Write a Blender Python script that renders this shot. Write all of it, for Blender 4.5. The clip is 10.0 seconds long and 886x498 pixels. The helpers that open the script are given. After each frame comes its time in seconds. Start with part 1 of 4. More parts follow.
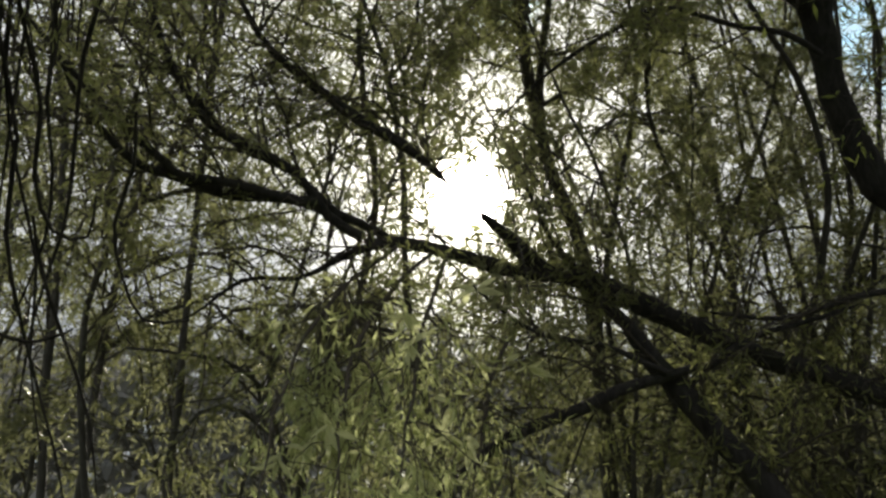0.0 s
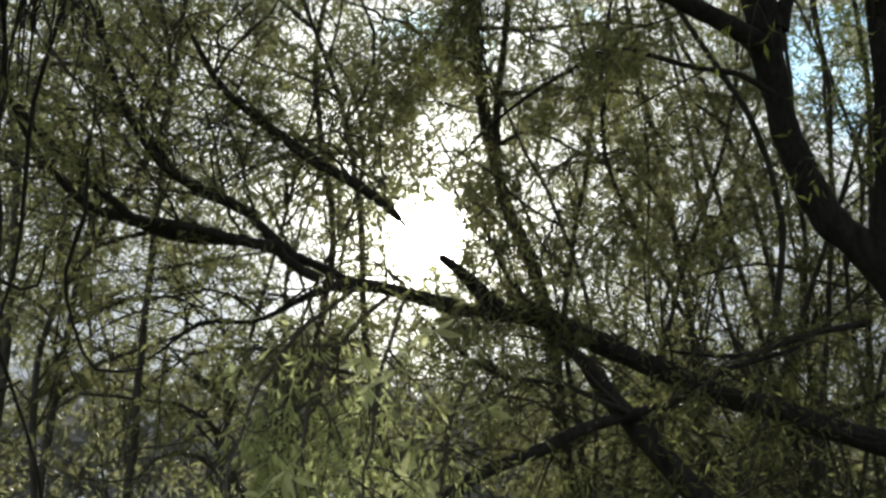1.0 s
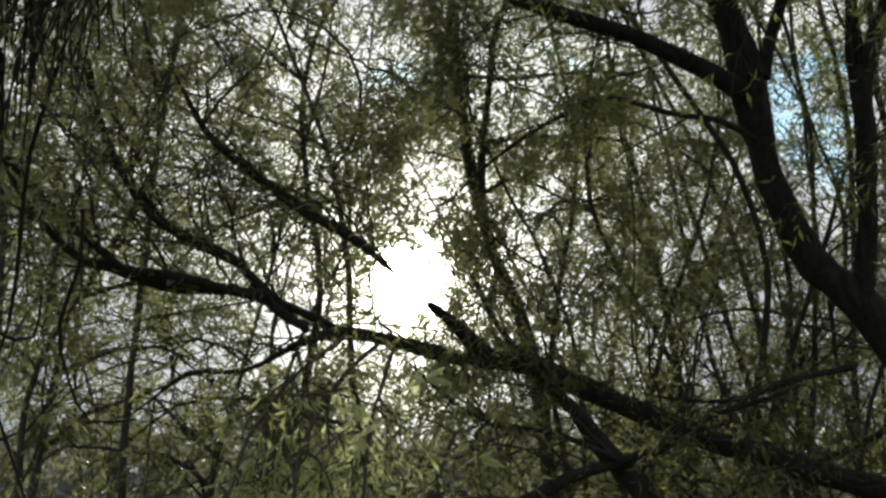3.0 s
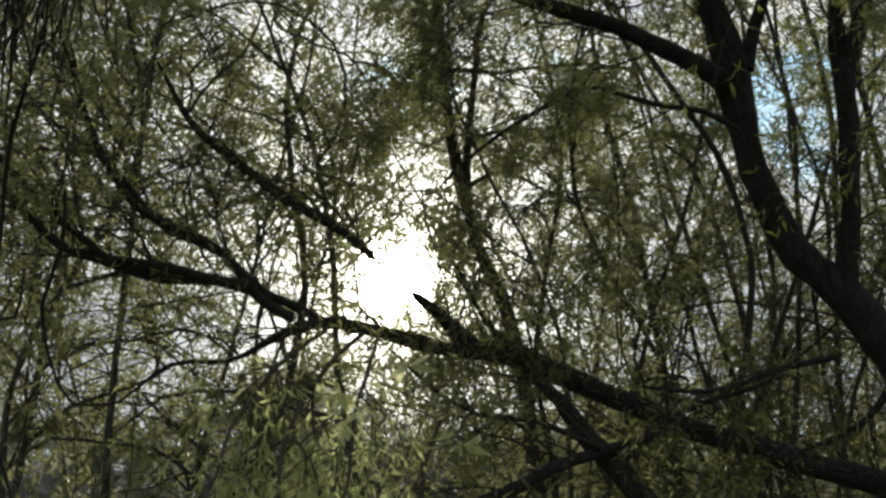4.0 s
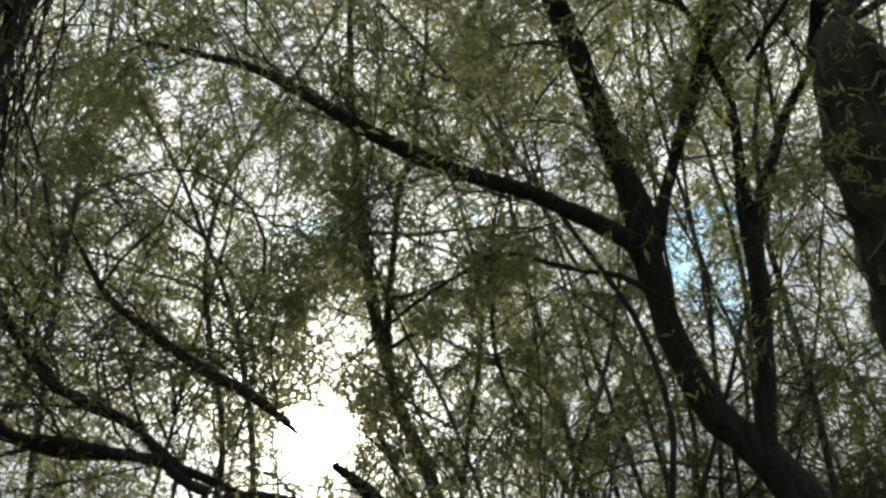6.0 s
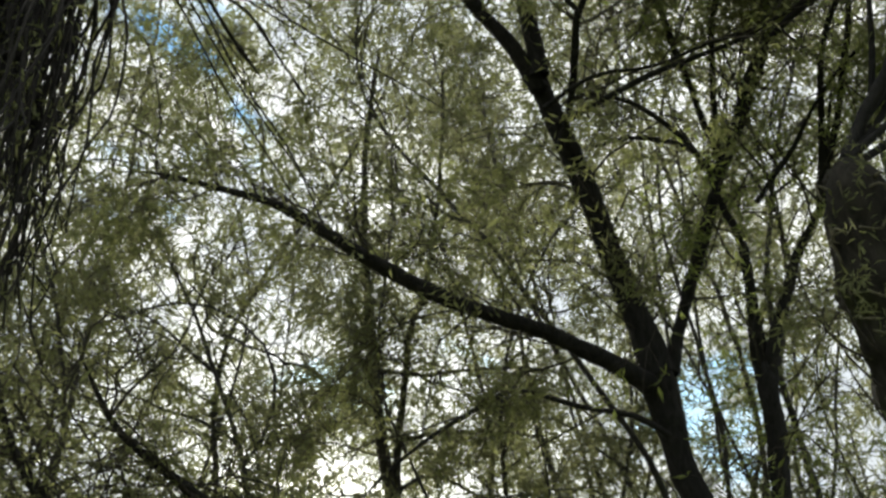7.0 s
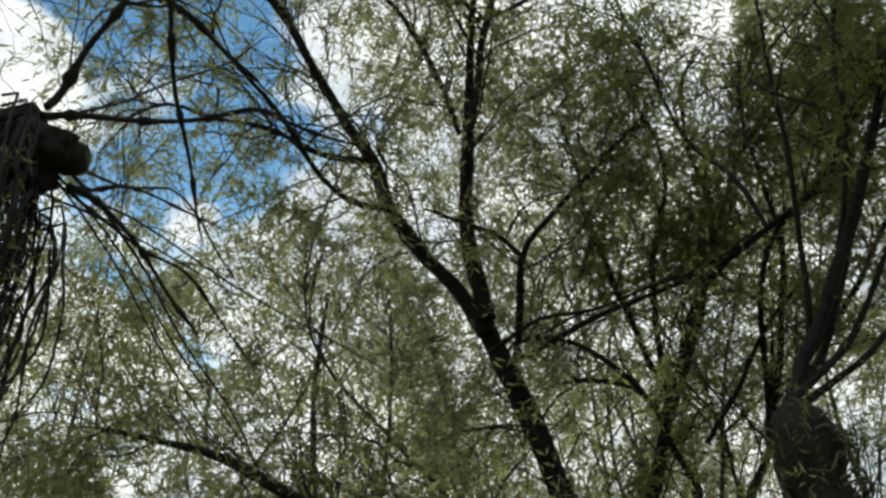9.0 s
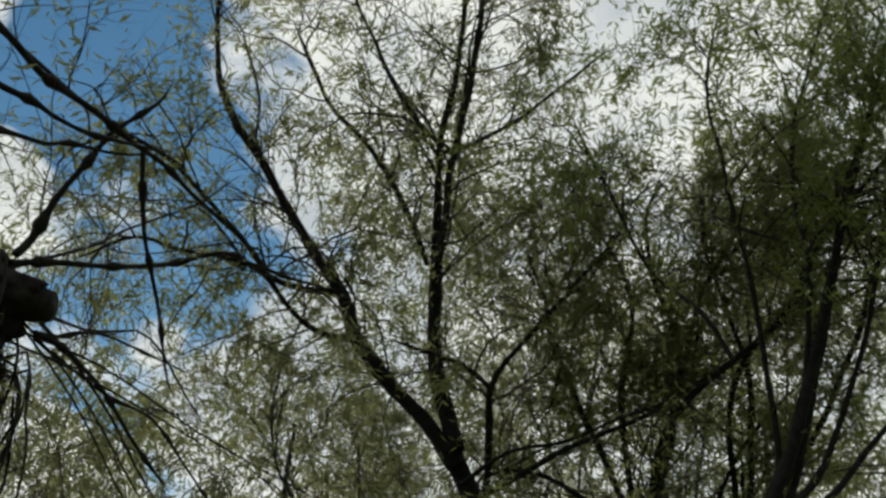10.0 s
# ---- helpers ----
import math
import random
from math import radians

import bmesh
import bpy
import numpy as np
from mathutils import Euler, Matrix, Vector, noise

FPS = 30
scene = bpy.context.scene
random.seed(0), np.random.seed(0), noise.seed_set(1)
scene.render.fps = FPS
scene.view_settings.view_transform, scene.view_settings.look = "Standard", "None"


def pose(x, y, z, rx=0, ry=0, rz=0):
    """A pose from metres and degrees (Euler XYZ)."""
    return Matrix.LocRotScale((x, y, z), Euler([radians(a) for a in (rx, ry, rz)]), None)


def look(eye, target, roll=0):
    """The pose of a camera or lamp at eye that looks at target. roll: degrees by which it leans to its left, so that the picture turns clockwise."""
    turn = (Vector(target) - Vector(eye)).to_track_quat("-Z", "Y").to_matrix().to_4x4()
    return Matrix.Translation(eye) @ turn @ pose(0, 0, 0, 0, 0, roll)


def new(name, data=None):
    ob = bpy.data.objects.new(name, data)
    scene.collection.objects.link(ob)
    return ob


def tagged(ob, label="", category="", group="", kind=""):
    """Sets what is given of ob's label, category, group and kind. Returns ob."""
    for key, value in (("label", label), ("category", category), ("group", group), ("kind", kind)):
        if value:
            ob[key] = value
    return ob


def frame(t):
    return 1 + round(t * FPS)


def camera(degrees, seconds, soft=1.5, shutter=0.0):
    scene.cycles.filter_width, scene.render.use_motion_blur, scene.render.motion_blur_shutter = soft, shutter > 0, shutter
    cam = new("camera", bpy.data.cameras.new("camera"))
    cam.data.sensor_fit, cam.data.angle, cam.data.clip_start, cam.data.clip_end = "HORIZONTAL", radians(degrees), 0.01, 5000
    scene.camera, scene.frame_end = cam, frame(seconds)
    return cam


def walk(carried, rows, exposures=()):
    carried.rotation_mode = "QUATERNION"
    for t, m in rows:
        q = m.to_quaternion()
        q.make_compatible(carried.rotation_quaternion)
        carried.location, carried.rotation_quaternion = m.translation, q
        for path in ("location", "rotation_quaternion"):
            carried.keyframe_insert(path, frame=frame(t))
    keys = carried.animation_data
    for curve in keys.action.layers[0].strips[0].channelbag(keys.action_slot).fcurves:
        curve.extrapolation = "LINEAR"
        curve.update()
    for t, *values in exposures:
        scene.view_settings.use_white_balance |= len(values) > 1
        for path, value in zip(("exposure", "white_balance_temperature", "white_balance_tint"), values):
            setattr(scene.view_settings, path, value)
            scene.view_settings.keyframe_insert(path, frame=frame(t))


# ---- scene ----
cam = camera(42.0, 10.0, soft=2.7)
ROWS = [
    (0.0, 0.000, -0.000, 1.600, 106.00, -0.00, 0.00),
    (0.5, 0.005, 0.019, 1.600, 106.28, 0.33, -0.07),
    (1.0, 0.004, 0.013, 1.620, 107.87, 1.10, -1.81),
    (1.5, -0.003, 0.012, 1.608, 109.43, 1.74, -2.51),
    (2.0, -0.014, -0.002, 1.617, 110.00, 1.55, -2.61),
    (2.5, -0.020, -0.009, 1.617, 110.27, 1.80, -2.39),
    (2.7, -0.024, -0.007, 1.622, 110.22, 1.81, -2.42),
    (3.8, -0.017, 0.013, 1.580, 110.22, 1.98, -2.75),
    (4.0, -0.018, 0.011, 1.578, 110.10, 2.13, -3.08),
    (4.5, -0.023, 0.007, 1.611, 109.92, 2.25, -4.09),
    (5.0, -0.007, -0.000, 1.651, 112.59, 3.71, -5.59),
    (5.2, -0.005, -0.010, 1.661, 113.87, 4.12, -5.99),
    (6.3, -0.001, -0.006, 1.633, 119.50, 4.28, -6.43),
    (6.5, -0.008, 0.014, 1.611, 121.34, 3.79, -6.24),
    (7.0, -0.010, 0.032, 1.596, 124.83, 3.42, -6.23),
    (7.5, -0.012, 0.042, 1.607, 127.70, 3.45, -6.72),
    (8.0, 0.022, 0.047, 1.642, 131.15, 3.96, -6.94),
    (8.5, 0.030, 0.019, 1.654, 134.37, 5.15, -7.05),
    (9.0, 0.025, -0.003, 1.649, 136.34, 5.63, -7.35),
    (9.5, 0.023, -0.018, 1.665, 138.47, 6.09, -7.67),
    (10.0, 0.020, -0.058, 1.679, 142.25, 6.89, -8.31),
]
EXPOSURES = [(0.0, 0.58, 6700, 8), (0.5, 0.95, 6450, 7), (1.0, 0.90, 6350, 7), (2.0, 0.72, 6350, 7), (4.0, 0.58, 6550, 8), (5.2, 0.64, 6550, 7), (7.3, 0.94, 6350, 6), (8.6, 0.62, 6300, 5), (9.5, 0.42, 6350, 4), (10.0, 0.08, 6400, 4)]
walk(cam, [(t, pose(x, y, z, rx, ry, rz)) for t, x, y, z, rx, ry, rz in ROWS], EXPOSURES)

# ---- sky and sun ----
SUN = Vector((0.021, 0.948, 0.319)).normalized()
BLUE = Vector((-0.083, 0.567, 0.820)).normalized()
PUFF_BIG = Vector((-0.197, 0.561, 0.804)).normalized()
PUFF_SMALL = Vector((-0.058, 0.666, 0.744)).normalized()
PUFF_MID = Vector((0.063, 0.535, 0.843)).normalized()
BLUE_LOW = Vector((0.366, 0.828, 0.424)).normalized()


def node(tree, kind, **values):
    n = tree.nodes.new(kind)
    for key, value in values.items():
        if key in n.inputs:
            n.inputs[key].default_value = value
    return n


def math_node(tree, operation, a, b=None, c=None, clamp=False):
    n = tree.nodes.new("ShaderNodeMath")
    n.operation, n.use_clamp = operation, clamp
    for i, value in enumerate((a, b, c)):
        if value is None:
            continue
        if isinstance(value, (int, float)):
            n.inputs[i].default_value = value
        else:
            tree.links.new(value, n.inputs[i])
    return n.outputs[0]


def ramp(tree, source, stops):
    n = tree.nodes.new("ShaderNodeValToRGB")
    n.color_ramp.elements[0].position, n.color_ramp.elements[1].position = stops[0][0], stops[-1][0]
    for place, _ in stops[1:-1]:
        n.color_ramp.elements.new(place)
    for element, (_, colour) in zip(n.color_ramp.elements, stops):
        element.color = colour if len(colour) == 4 else (*colour, 1)
    tree.links.new(source, n.inputs[0])
    return n.outputs[0]


def mix(tree, factor, a, b, blend="MIX"):
    n = tree.nodes.new("ShaderNodeMix")
    n.data_type, n.blend_type = "RGBA", blend
    for socket, value in ((n.inputs[0], factor), (n.inputs[6], a), (n.inputs[7], b)):
        if isinstance(value, (int, float)):
            socket.default_value = value
        elif isinstance(value, tuple):
            socket.default_value = value if len(value) == 4 else (*value, 1)
        else:
            tree.links.new(value, socket)
    return n.outputs[2]


def towards(tree, way, aim):
    """Cosine of the angle between the sky direction and aim."""
    n = tree.nodes.new("ShaderNodeVectorMath")
    n.operation = "DOT_PRODUCT"
    tree.links.new(way, n.inputs[0])
    n.inputs[1].default_value = aim
    return n.outputs["Value"]


world = bpy.data.worlds.new("sky")
scene.world = world
world.use_nodes = True
wt = world.node_tree
wt.nodes.clear()
coords = wt.nodes.new("ShaderNodeTexCoord").outputs["Generated"]
sky = wt.nodes.new("ShaderNodeTexSky")
sky.sky_type, sky.sun_disc = "NISHITA", False
sky.sun_elevation, sky.sun_rotation = math.asin(SUN.z), math.atan2(SUN.x, SUN.y)
sky.air_density, sky.dust_density = 1.0, 0.6
# cumulus: a broken layer, with a wide blue opening
stretch = wt.nodes.new("ShaderNodeMapping")
stretch.inputs["Scale"].default_value = (1.0, 1.0, 1.7)
wt.links.new(coords, stretch.inputs["Vector"])
puffs = node(wt, "ShaderNodeTexNoise", Scale=4.2, Detail=9.0, Roughness=0.55, Distortion=0.35)
wt.links.new(stretch.outputs[0], puffs.inputs["Vector"])
hole = math_node(wt, "MULTIPLY", math_node(wt, "SUBTRACT", towards(wt, coords, BLUE), math.cos(radians(13)), clamp=True), 11.0)
hole_low = math_node(wt, "MULTIPLY", math_node(wt, "SUBTRACT", towards(wt, coords, BLUE_LOW), math.cos(radians(6)), clamp=True), 10.5)
cover = math_node(wt, "ADD", puffs.outputs[0], 0.13)
cover = math_node(wt, "SUBTRACT", math_node(wt, "SUBTRACT", cover, hole), hole_low)
for aim_at, wide, gain in ((PUFF_BIG, 3.4, 190.0), (PUFF_SMALL, 1.7, 330.0), (PUFF_MID, 2.1, 260.0)):
    lump = math_node(wt, "SUBTRACT", towards(wt, coords, aim_at), math.cos(radians(wide)), clamp=True)
    cover = math_node(wt, "ADD", cover, math_node(wt, "MINIMUM", math_node(wt, "MULTIPLY", lump, gain), 0.34))
cloud_mask = ramp(wt, cover, [(0.42, (0, 0, 0)), (0.50, (1, 1, 1))])
shade = node(wt, "ShaderNodeTexNoise", Scale=7.0, Detail=6.0, Roughness=0.6)
wt.links.new(stretch.outputs[0], shade.inputs["Vector"])
cloud_colour = ramp(wt, shade.outputs[0], [(0.36, (0.62, 0.65, 0.70)), (0.58, (1.0, 0.98, 0.95))])
sky_scaled = mix(wt, 1.0, sky.outputs[0], (0.074, 0.118, 0.134), "MULTIPLY")
cloud_scaled = mix(wt, 1.0, cloud_colour, (0.82, 0.82, 0.81), "MULTIPLY")
height = wt.nodes.new("ShaderNodeSeparateXYZ")
wt.links.new(coords, height.inputs[0])
low_grey = ramp(wt, height.outputs["Z"], [(0.08, (0.24, 0.28, 0.33)), (0.30, (0.50, 0.53, 0.57)), (0.46, (0.76, 0.78, 0.80)), (0.66, (1, 1, 1))])
cloud_scaled = mix(wt, 1.0, cloud_scaled, low_grey, "MULTIPLY")
air = mix(wt, cloud_mask, sky_scaled, cloud_scaled)
# the bright sky round the sun; disc and aureole widened to imitate glare
aim = towards(wt, coords, SUN)
angle = math_node(wt, "ARCCOSINE", math_node(wt, "MINIMUM", aim, 1.0))
aureole = math_node(wt, "MULTIPLY", math_node(wt, "EXPONENT", math_node(wt, "MULTIPLY", angle, -1 / radians(2.7))), 7.5)
wide = math_node(wt, "MULTIPLY", math_node(wt, "EXPONENT", math_node(wt, "MULTIPLY", angle, -1 / radians(9.0))), 0.42)
core = math_node(wt, "POWER", math_node(wt, "MULTIPLY", angle, 1 / radians(0.9)), 2.0)
disc = math_node(wt, "MULTIPLY", math_node(wt, "EXPONENT", math_node(wt, "MULTIPLY", core, -1.0)), 420.0)
halo = math_node(wt, "ADD", math_node(wt, "ADD", aureole, wide), disc)
glow = wt.nodes.new("ShaderNodeVectorMath")
glow.operation = "SCALE"
glow.inputs[0].default_value = (1.0, 0.95, 0.84)
wt.links.new(halo, glow.inputs["Scale"])
total = mix(wt, 1.0, air, glow.outputs[0], "ADD")
background = wt.nodes.new("ShaderNodeBackground")
wt.links.new(total, background.inputs["Color"])
background.inputs["Strength"].default_value = 1.0
wt.links.new(background.outputs[0], wt.nodes.new("ShaderNodeOutputWorld").inputs[0])

sun = new("sun", bpy.data.lights.new("sun", "SUN"))
sun.data.energy, sun.data.angle, sun.data.color = 5.0, radians(0.5), (1.0, 0.93, 0.80)
sun.matrix_world = look(SUN * 60, (0, 0, 0))


# ---- materials ----
def material(name):
    m = bpy.data.materials.new(name)
    m.use_nodes = True
    t = m.node_tree
    return m, t, t.nodes["Principled BSDF"]


def bark(name, dark, light, moss, moss_amount, grain=26.0):
    m, t, p = material(name)
    tc = t.nodes.new("ShaderNodeTexCoord").outputs["Object"]
    mp = t.nodes.new("ShaderNodeMapping")
    mp.inputs["Scale"].default_value = (1, 1, 0.28)
    t.links.new(tc, mp.inputs["Vector"])
    ridges = node(t, "ShaderNodeTexNoise", Scale=grain, Detail=7.0, Roughness=0.65, Distortion=0.6)
    t.links.new(mp.outputs[0], ridges.inputs["Vector"])
    patches = node(t, "ShaderNodeTexNoise", Scale=3.5, Detail=5.0, Roughness=0.6)
    t.links.new(tc, patches.inputs["Vector"])
    base = ramp(t, ridges.outputs[0], [(0.32, dark), (0.68, light)])
    green = ramp(t, patches.outputs[0], [(0.62 - moss_amount, (0, 0, 0)), (0.80 - moss_amount, (1, 1, 1))])
    t.links.new(mix(t, green, base, moss), p.inputs["Base Color"])
    p.inputs["Roughness"].default_value = 0.9
    p.inputs["Specular IOR Level"].default_value = 0.25
    bump = node(t, "ShaderNodeBump", Strength=0.9, Distance=0.012)
    t.links.new(ridges.outputs[0], bump.inputs["Height"])
    t.links.new(bump.outputs[0], p.inputs["Normal"])
    return m


def leaf_material(name, young, old, glow_colour, through_amount, by_object=False):
    """Thin willow leaf: reflects a little, lets warm green light through."""
    m, t, p = material(name)
    geo = t.nodes.new("ShaderNodeNewGeometry")
    tc = t.nodes.new("ShaderNodeTexCoord").outputs["Object"]
    clumps = node(t, "ShaderNodeTexNoise", Scale=1.6, Detail=3.0)
    t.links.new(tc, clumps.inputs["Vector"])
    pick = math_node(t, "ADD", math_node(t, "MULTIPLY", t.nodes.new("ShaderNodeObjectInfo").outputs["Random"] if by_object else geo.outputs["Random Per Island"], 0.6), math_node(t, "MULTIPLY", clumps.outputs[0], 0.5))
    colour = ramp(t, pick, [(0.2, old), (0.85, young)])
    t.links.new(colour, p.inputs["Base Color"])
    p.inputs["Roughness"].default_value = 0.5
    p.inputs["Specular IOR Level"].default_value = 0.35
    thin = t.nodes.new("ShaderNodeBsdfTranslucent")
    t.links.new(mix(t, 0.5, colour, glow_colour), thin.inputs["Color"])
    blend = t.nodes.new("ShaderNodeMixShader")
    blend.inputs[0].default_value = through_amount
    t.links.new(p.outputs[0], blend.inputs[1])
    t.links.new(thin.outputs[0], blend.inputs[2])
    # clear share passes the sky's glow, standing in for glare near the sun
    clear = t.nodes.new("ShaderNodeBsdfTransparent")
    clear.inputs["Color"].default_value = (0.95, 0.98, 0.62, 1)
    veil = t.nodes.new("ShaderNodeMixShader")
    veil.inputs[0].default_value = 0.11
    t.links.new(blend.outputs[0], veil.inputs[1])
    t.links.new(clear.outputs[0], veil.inputs[2])
    t.links.new(veil.outputs[0], t.nodes["Material Output"].inputs[0])
    return m


# near bark and twigs darkened: backlit shade put into colour; far bark stays paler
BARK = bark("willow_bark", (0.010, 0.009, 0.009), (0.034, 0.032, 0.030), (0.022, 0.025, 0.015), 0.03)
BARK_MOSSY = bark("mossy_bark", (0.011, 0.010, 0.008), (0.042, 0.037, 0.028), (0.034, 0.040, 0.014), 0.12)
BARK_DARK = bark("shaded_dark_bark", (0.010, 0.009, 0.008), (0.036, 0.032, 0.027), (0.02, 0.024, 0.012), 0.02)
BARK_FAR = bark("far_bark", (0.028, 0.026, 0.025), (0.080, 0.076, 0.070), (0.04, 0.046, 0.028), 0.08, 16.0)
TWIG = bark("twig_bark", (0.024, 0.021, 0.018), (0.075, 0.066, 0.052), (0.05, 0.054, 0.028), 0.06, 60.0)
MOSS = bark("mossy_stem", (0.07, 0.065, 0.04), (0.20, 0.18, 0.12), (0.13, 0.15, 0.05), 0.12, 60.0)
LEAF = leaf_material("willow_leaf", (0.150, 0.158, 0.068), (0.074, 0.080, 0.036), (0.34, 0.36, 0.14), 0.58)
# brighter copy of the willow leaf, painting light into the dark right-hand foliage
LEAF_LIFTED = leaf_material("lifted_leaf", (0.165, 0.195, 0.062), (0.085, 0.102, 0.034), (0.36, 0.42, 0.11), 0.6)
# paler leaf copies for sprays and tufts: sunlight through them is in the colour
LEAF_NEAR = leaf_material("backlit_spray_leaf", (0.32, 0.36, 0.17), (0.16, 0.185, 0.085), (0.62, 0.66, 0.32), 0.62)
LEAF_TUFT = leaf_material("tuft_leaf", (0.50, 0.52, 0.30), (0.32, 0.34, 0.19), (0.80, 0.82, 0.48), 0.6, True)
LEAF_FAR = leaf_material("far_leaf", (0.130, 0.134, 0.075), (0.068, 0.071, 0.042), (0.30, 0.31, 0.15), 0.58)

rng = np.random.default_rng(7)


def reseed(number):
    """Each tree grows from its own random numbers."""
    global rng
    rng = np.random.default_rng(number)


# ---- mesh helpers ----
def mesh_from(name, verts, faces, mat, smooth=True):
    me = bpy.data.meshes.new(name)
    verts, faces = np.asarray(verts, np.float32), np.asarray(faces, np.int32)
    n, k = faces.shape
    me.vertices.add(len(verts))
    me.vertices.foreach_set("co", verts.ravel())
    me.loops.add(n * k)
    me.loops.foreach_set("vertex_index", faces.ravel())
    me.polygons.add(n)
    me.polygons.foreach_set("loop_start", np.arange(0, n * k, k, dtype=np.int32))
    me.polygons.foreach_set("use_smooth", np.full(n, smooth))
    me.update(calc_edges=True)
    me.materials.append(mat)
    return me


def path(ctrl, per=0.10, wobble=0.0):
    """A smooth line (x, y, z, radius) through the knots of a limb."""
    c = np.array(ctrl, float)
    c = np.vstack([2 * c[0] - c[1], c, 2 * c[-1] - c[-2]])
    out = []
    for i in range(1, len(c) - 2):
        a, b, d, e = c[i - 1:i + 3]
        n = max(2, int(np.linalg.norm(d[:3] - b[:3]) / per))
        u = np.linspace(0, 1, n, endpoint=False)[:, None]
        out.append(0.5 * (2 * b + (d - a) * u + (2 * a - 5 * b + 4 * d - e) * u ** 2 + (3 * b - a - 3 * d + e) * u ** 3))
    out.append(c[-2][None])
    p = np.vstack(out)
    if wobble:
        for i, q in enumerate(p):
            s = Vector(q[:3]) * 3.0
            p[i, :3] += wobble * np.array(noise.noise_vector(s))
            p[i, 3] *= 1 + 0.16 * noise.noise(s * 2.2)
    p[:, 3] = np.maximum(p[:, 3], 0.0015)
    return p


def tube_arrays(paths, sides):
    """Verts and quads of many tapered tubes with the same number of rings (N, K, 4)."""
    paths = np.asarray(paths)
    n, k = paths.shape[:2]
    tan = np.gradient(paths[..., :3], axis=1)
    tan /= np.linalg.norm(tan, axis=-1, keepdims=True) + 1e-9
    ref = np.where(np.abs(tan[:, :1, 2:3]) > 0.9, [[[1.0, 0, 0]]], [[[0, 0, 1.0]]])
    u = np.cross(tan, np.broadcast_to(ref, tan.shape))
    u /= np.linalg.norm(u, axis=-1, keepdims=True) + 1e-9
    w = np.cross(tan, u)
    a = np.arange(sides) * 2 * np.pi / sides
    ring = u[:, :, None] * np.cos(a)[:, None] + w[:, :, None] * np.sin(a)[:, None]
    verts = (paths[:, :, None, :3] + ring * paths[:, :, None, 3:4]).reshape(-1, 3)
    i = np.arange(n)[:, None, None] * k * sides + np.arange(k - 1)[None, :, None] * sides
    j, j2 = np.arange(sides), (np.arange(sides) + 1) % sides
    quads = np.stack([i + j, i + j2, i + sides + j2, i + sides + j], -1).reshape(-1, 4)
    return verts, quads


def resample(p, k):
    s = np.r_[0, np.cumsum(np.linalg.norm(np.diff(p[:, :3], axis=0), axis=1))]
    u = np.linspace(0, s[-1], k)
    return np.stack([np.interp(u, s, p[:, i]) for i in range(4)], -1)


def unit(v):
    return v / (np.linalg.norm(v, axis=-1, keepdims=True) + 1e-9)


# canopy is cleared along the camera's line to the sun, to fit the view
VIEW_POINT = np.array([0.0, 0.0, 1.6])
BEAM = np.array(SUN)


def in_sun_sightline(points, wide=0.3, ragged=2.3):
    """Which points lie in the canopy gap cut from camera to sun."""
    d = points - VIEW_POINT
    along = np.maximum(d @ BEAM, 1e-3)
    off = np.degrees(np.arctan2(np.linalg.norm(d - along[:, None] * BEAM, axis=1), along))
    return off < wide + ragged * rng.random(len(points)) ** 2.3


def grow(parents, count, length, radius, angle=(25, 65), lo=0.15, rise=0.2, droop=0.5, crook=0.22, rings=7, pull=(0, 0, 0)):
    """Side shoots of all parents (N, K, 4); count is a number or one for each parent."""
    n, k = parents.shape[:2]
    which = np.repeat(np.arange(n), np.broadcast_to(count, n))
    m = len(which)
    if m == 0:
        return np.zeros((0, rings, 4))
    s = (lo + (1 - lo) * rng.random(m)) * (k - 1)
    i = np.minimum(s.astype(int), k - 2)
    fr = (s - i)[:, None]
    a, b = parents[which, i], parents[which, i + 1]
    start = a + (b - a) * fr
    tan = unit(b[:, :3] - a[:, :3])
    side = unit(np.cross(tan, rng.normal(size=(m, 3))))
    ang = np.radians(rng.uniform(*angle, m))[:, None]
    d = unit(tan * np.cos(ang) + side * np.sin(ang) + np.array([0, 0, rise]) + np.array(pull))
    total = rng.uniform(*length, m) * (1.15 - 0.5 * s / (k - 1))
    step = total[:, None] / (rings - 1)
    r0 = np.minimum(rng.uniform(*radius, m), start[:, 3] * 0.75)
    out = np.zeros((m, rings, 4))
    pos = start[:, :3].copy()
    sag = droop * rng.uniform(0.4, 1.5, m)[:, None]
    for j in range(rings):
        out[:, j, :3] = pos
        out[:, j, 3] = r0 * (1 - 0.72 * j / (rings - 1))
        d = unit(d + rng.normal(size=(m, 3)) * crook + np.array([0, 0, -1.0]) * sag * (j + 1) / rings * 0.5)
        pos = pos + d * step
    # drop shoots that would cover the sun as the camera sees it
    keep = ~(in_sun_sightline(out[:, rings // 2, :3]) | in_sun_sightline(out[:, -1, :3]))
    grow.which = which[keep]
    return out[keep]


WAVES = np.random.default_rng(3).normal(size=(14, 3)) * 5.6
PHASES = np.random.default_rng(4).uniform(0, 6.28, 14)


def clumping(points, strength):
    """How thickly growth stands at each point: 0 in the gaps, 2 and more in the clumps."""
    field = np.cos(points @ WAVES.T + PHASES).sum(1) / math.sqrt(7)
    return np.clip(1.0 + strength * field * 0.75, 0.0, 2.2)


def uneven(number, points, strength=1.0):
    """A count for each point that follows the clumps."""
    share = number * clumping(points, strength)
    return np.floor(share + rng.random(len(points))).astype(int)


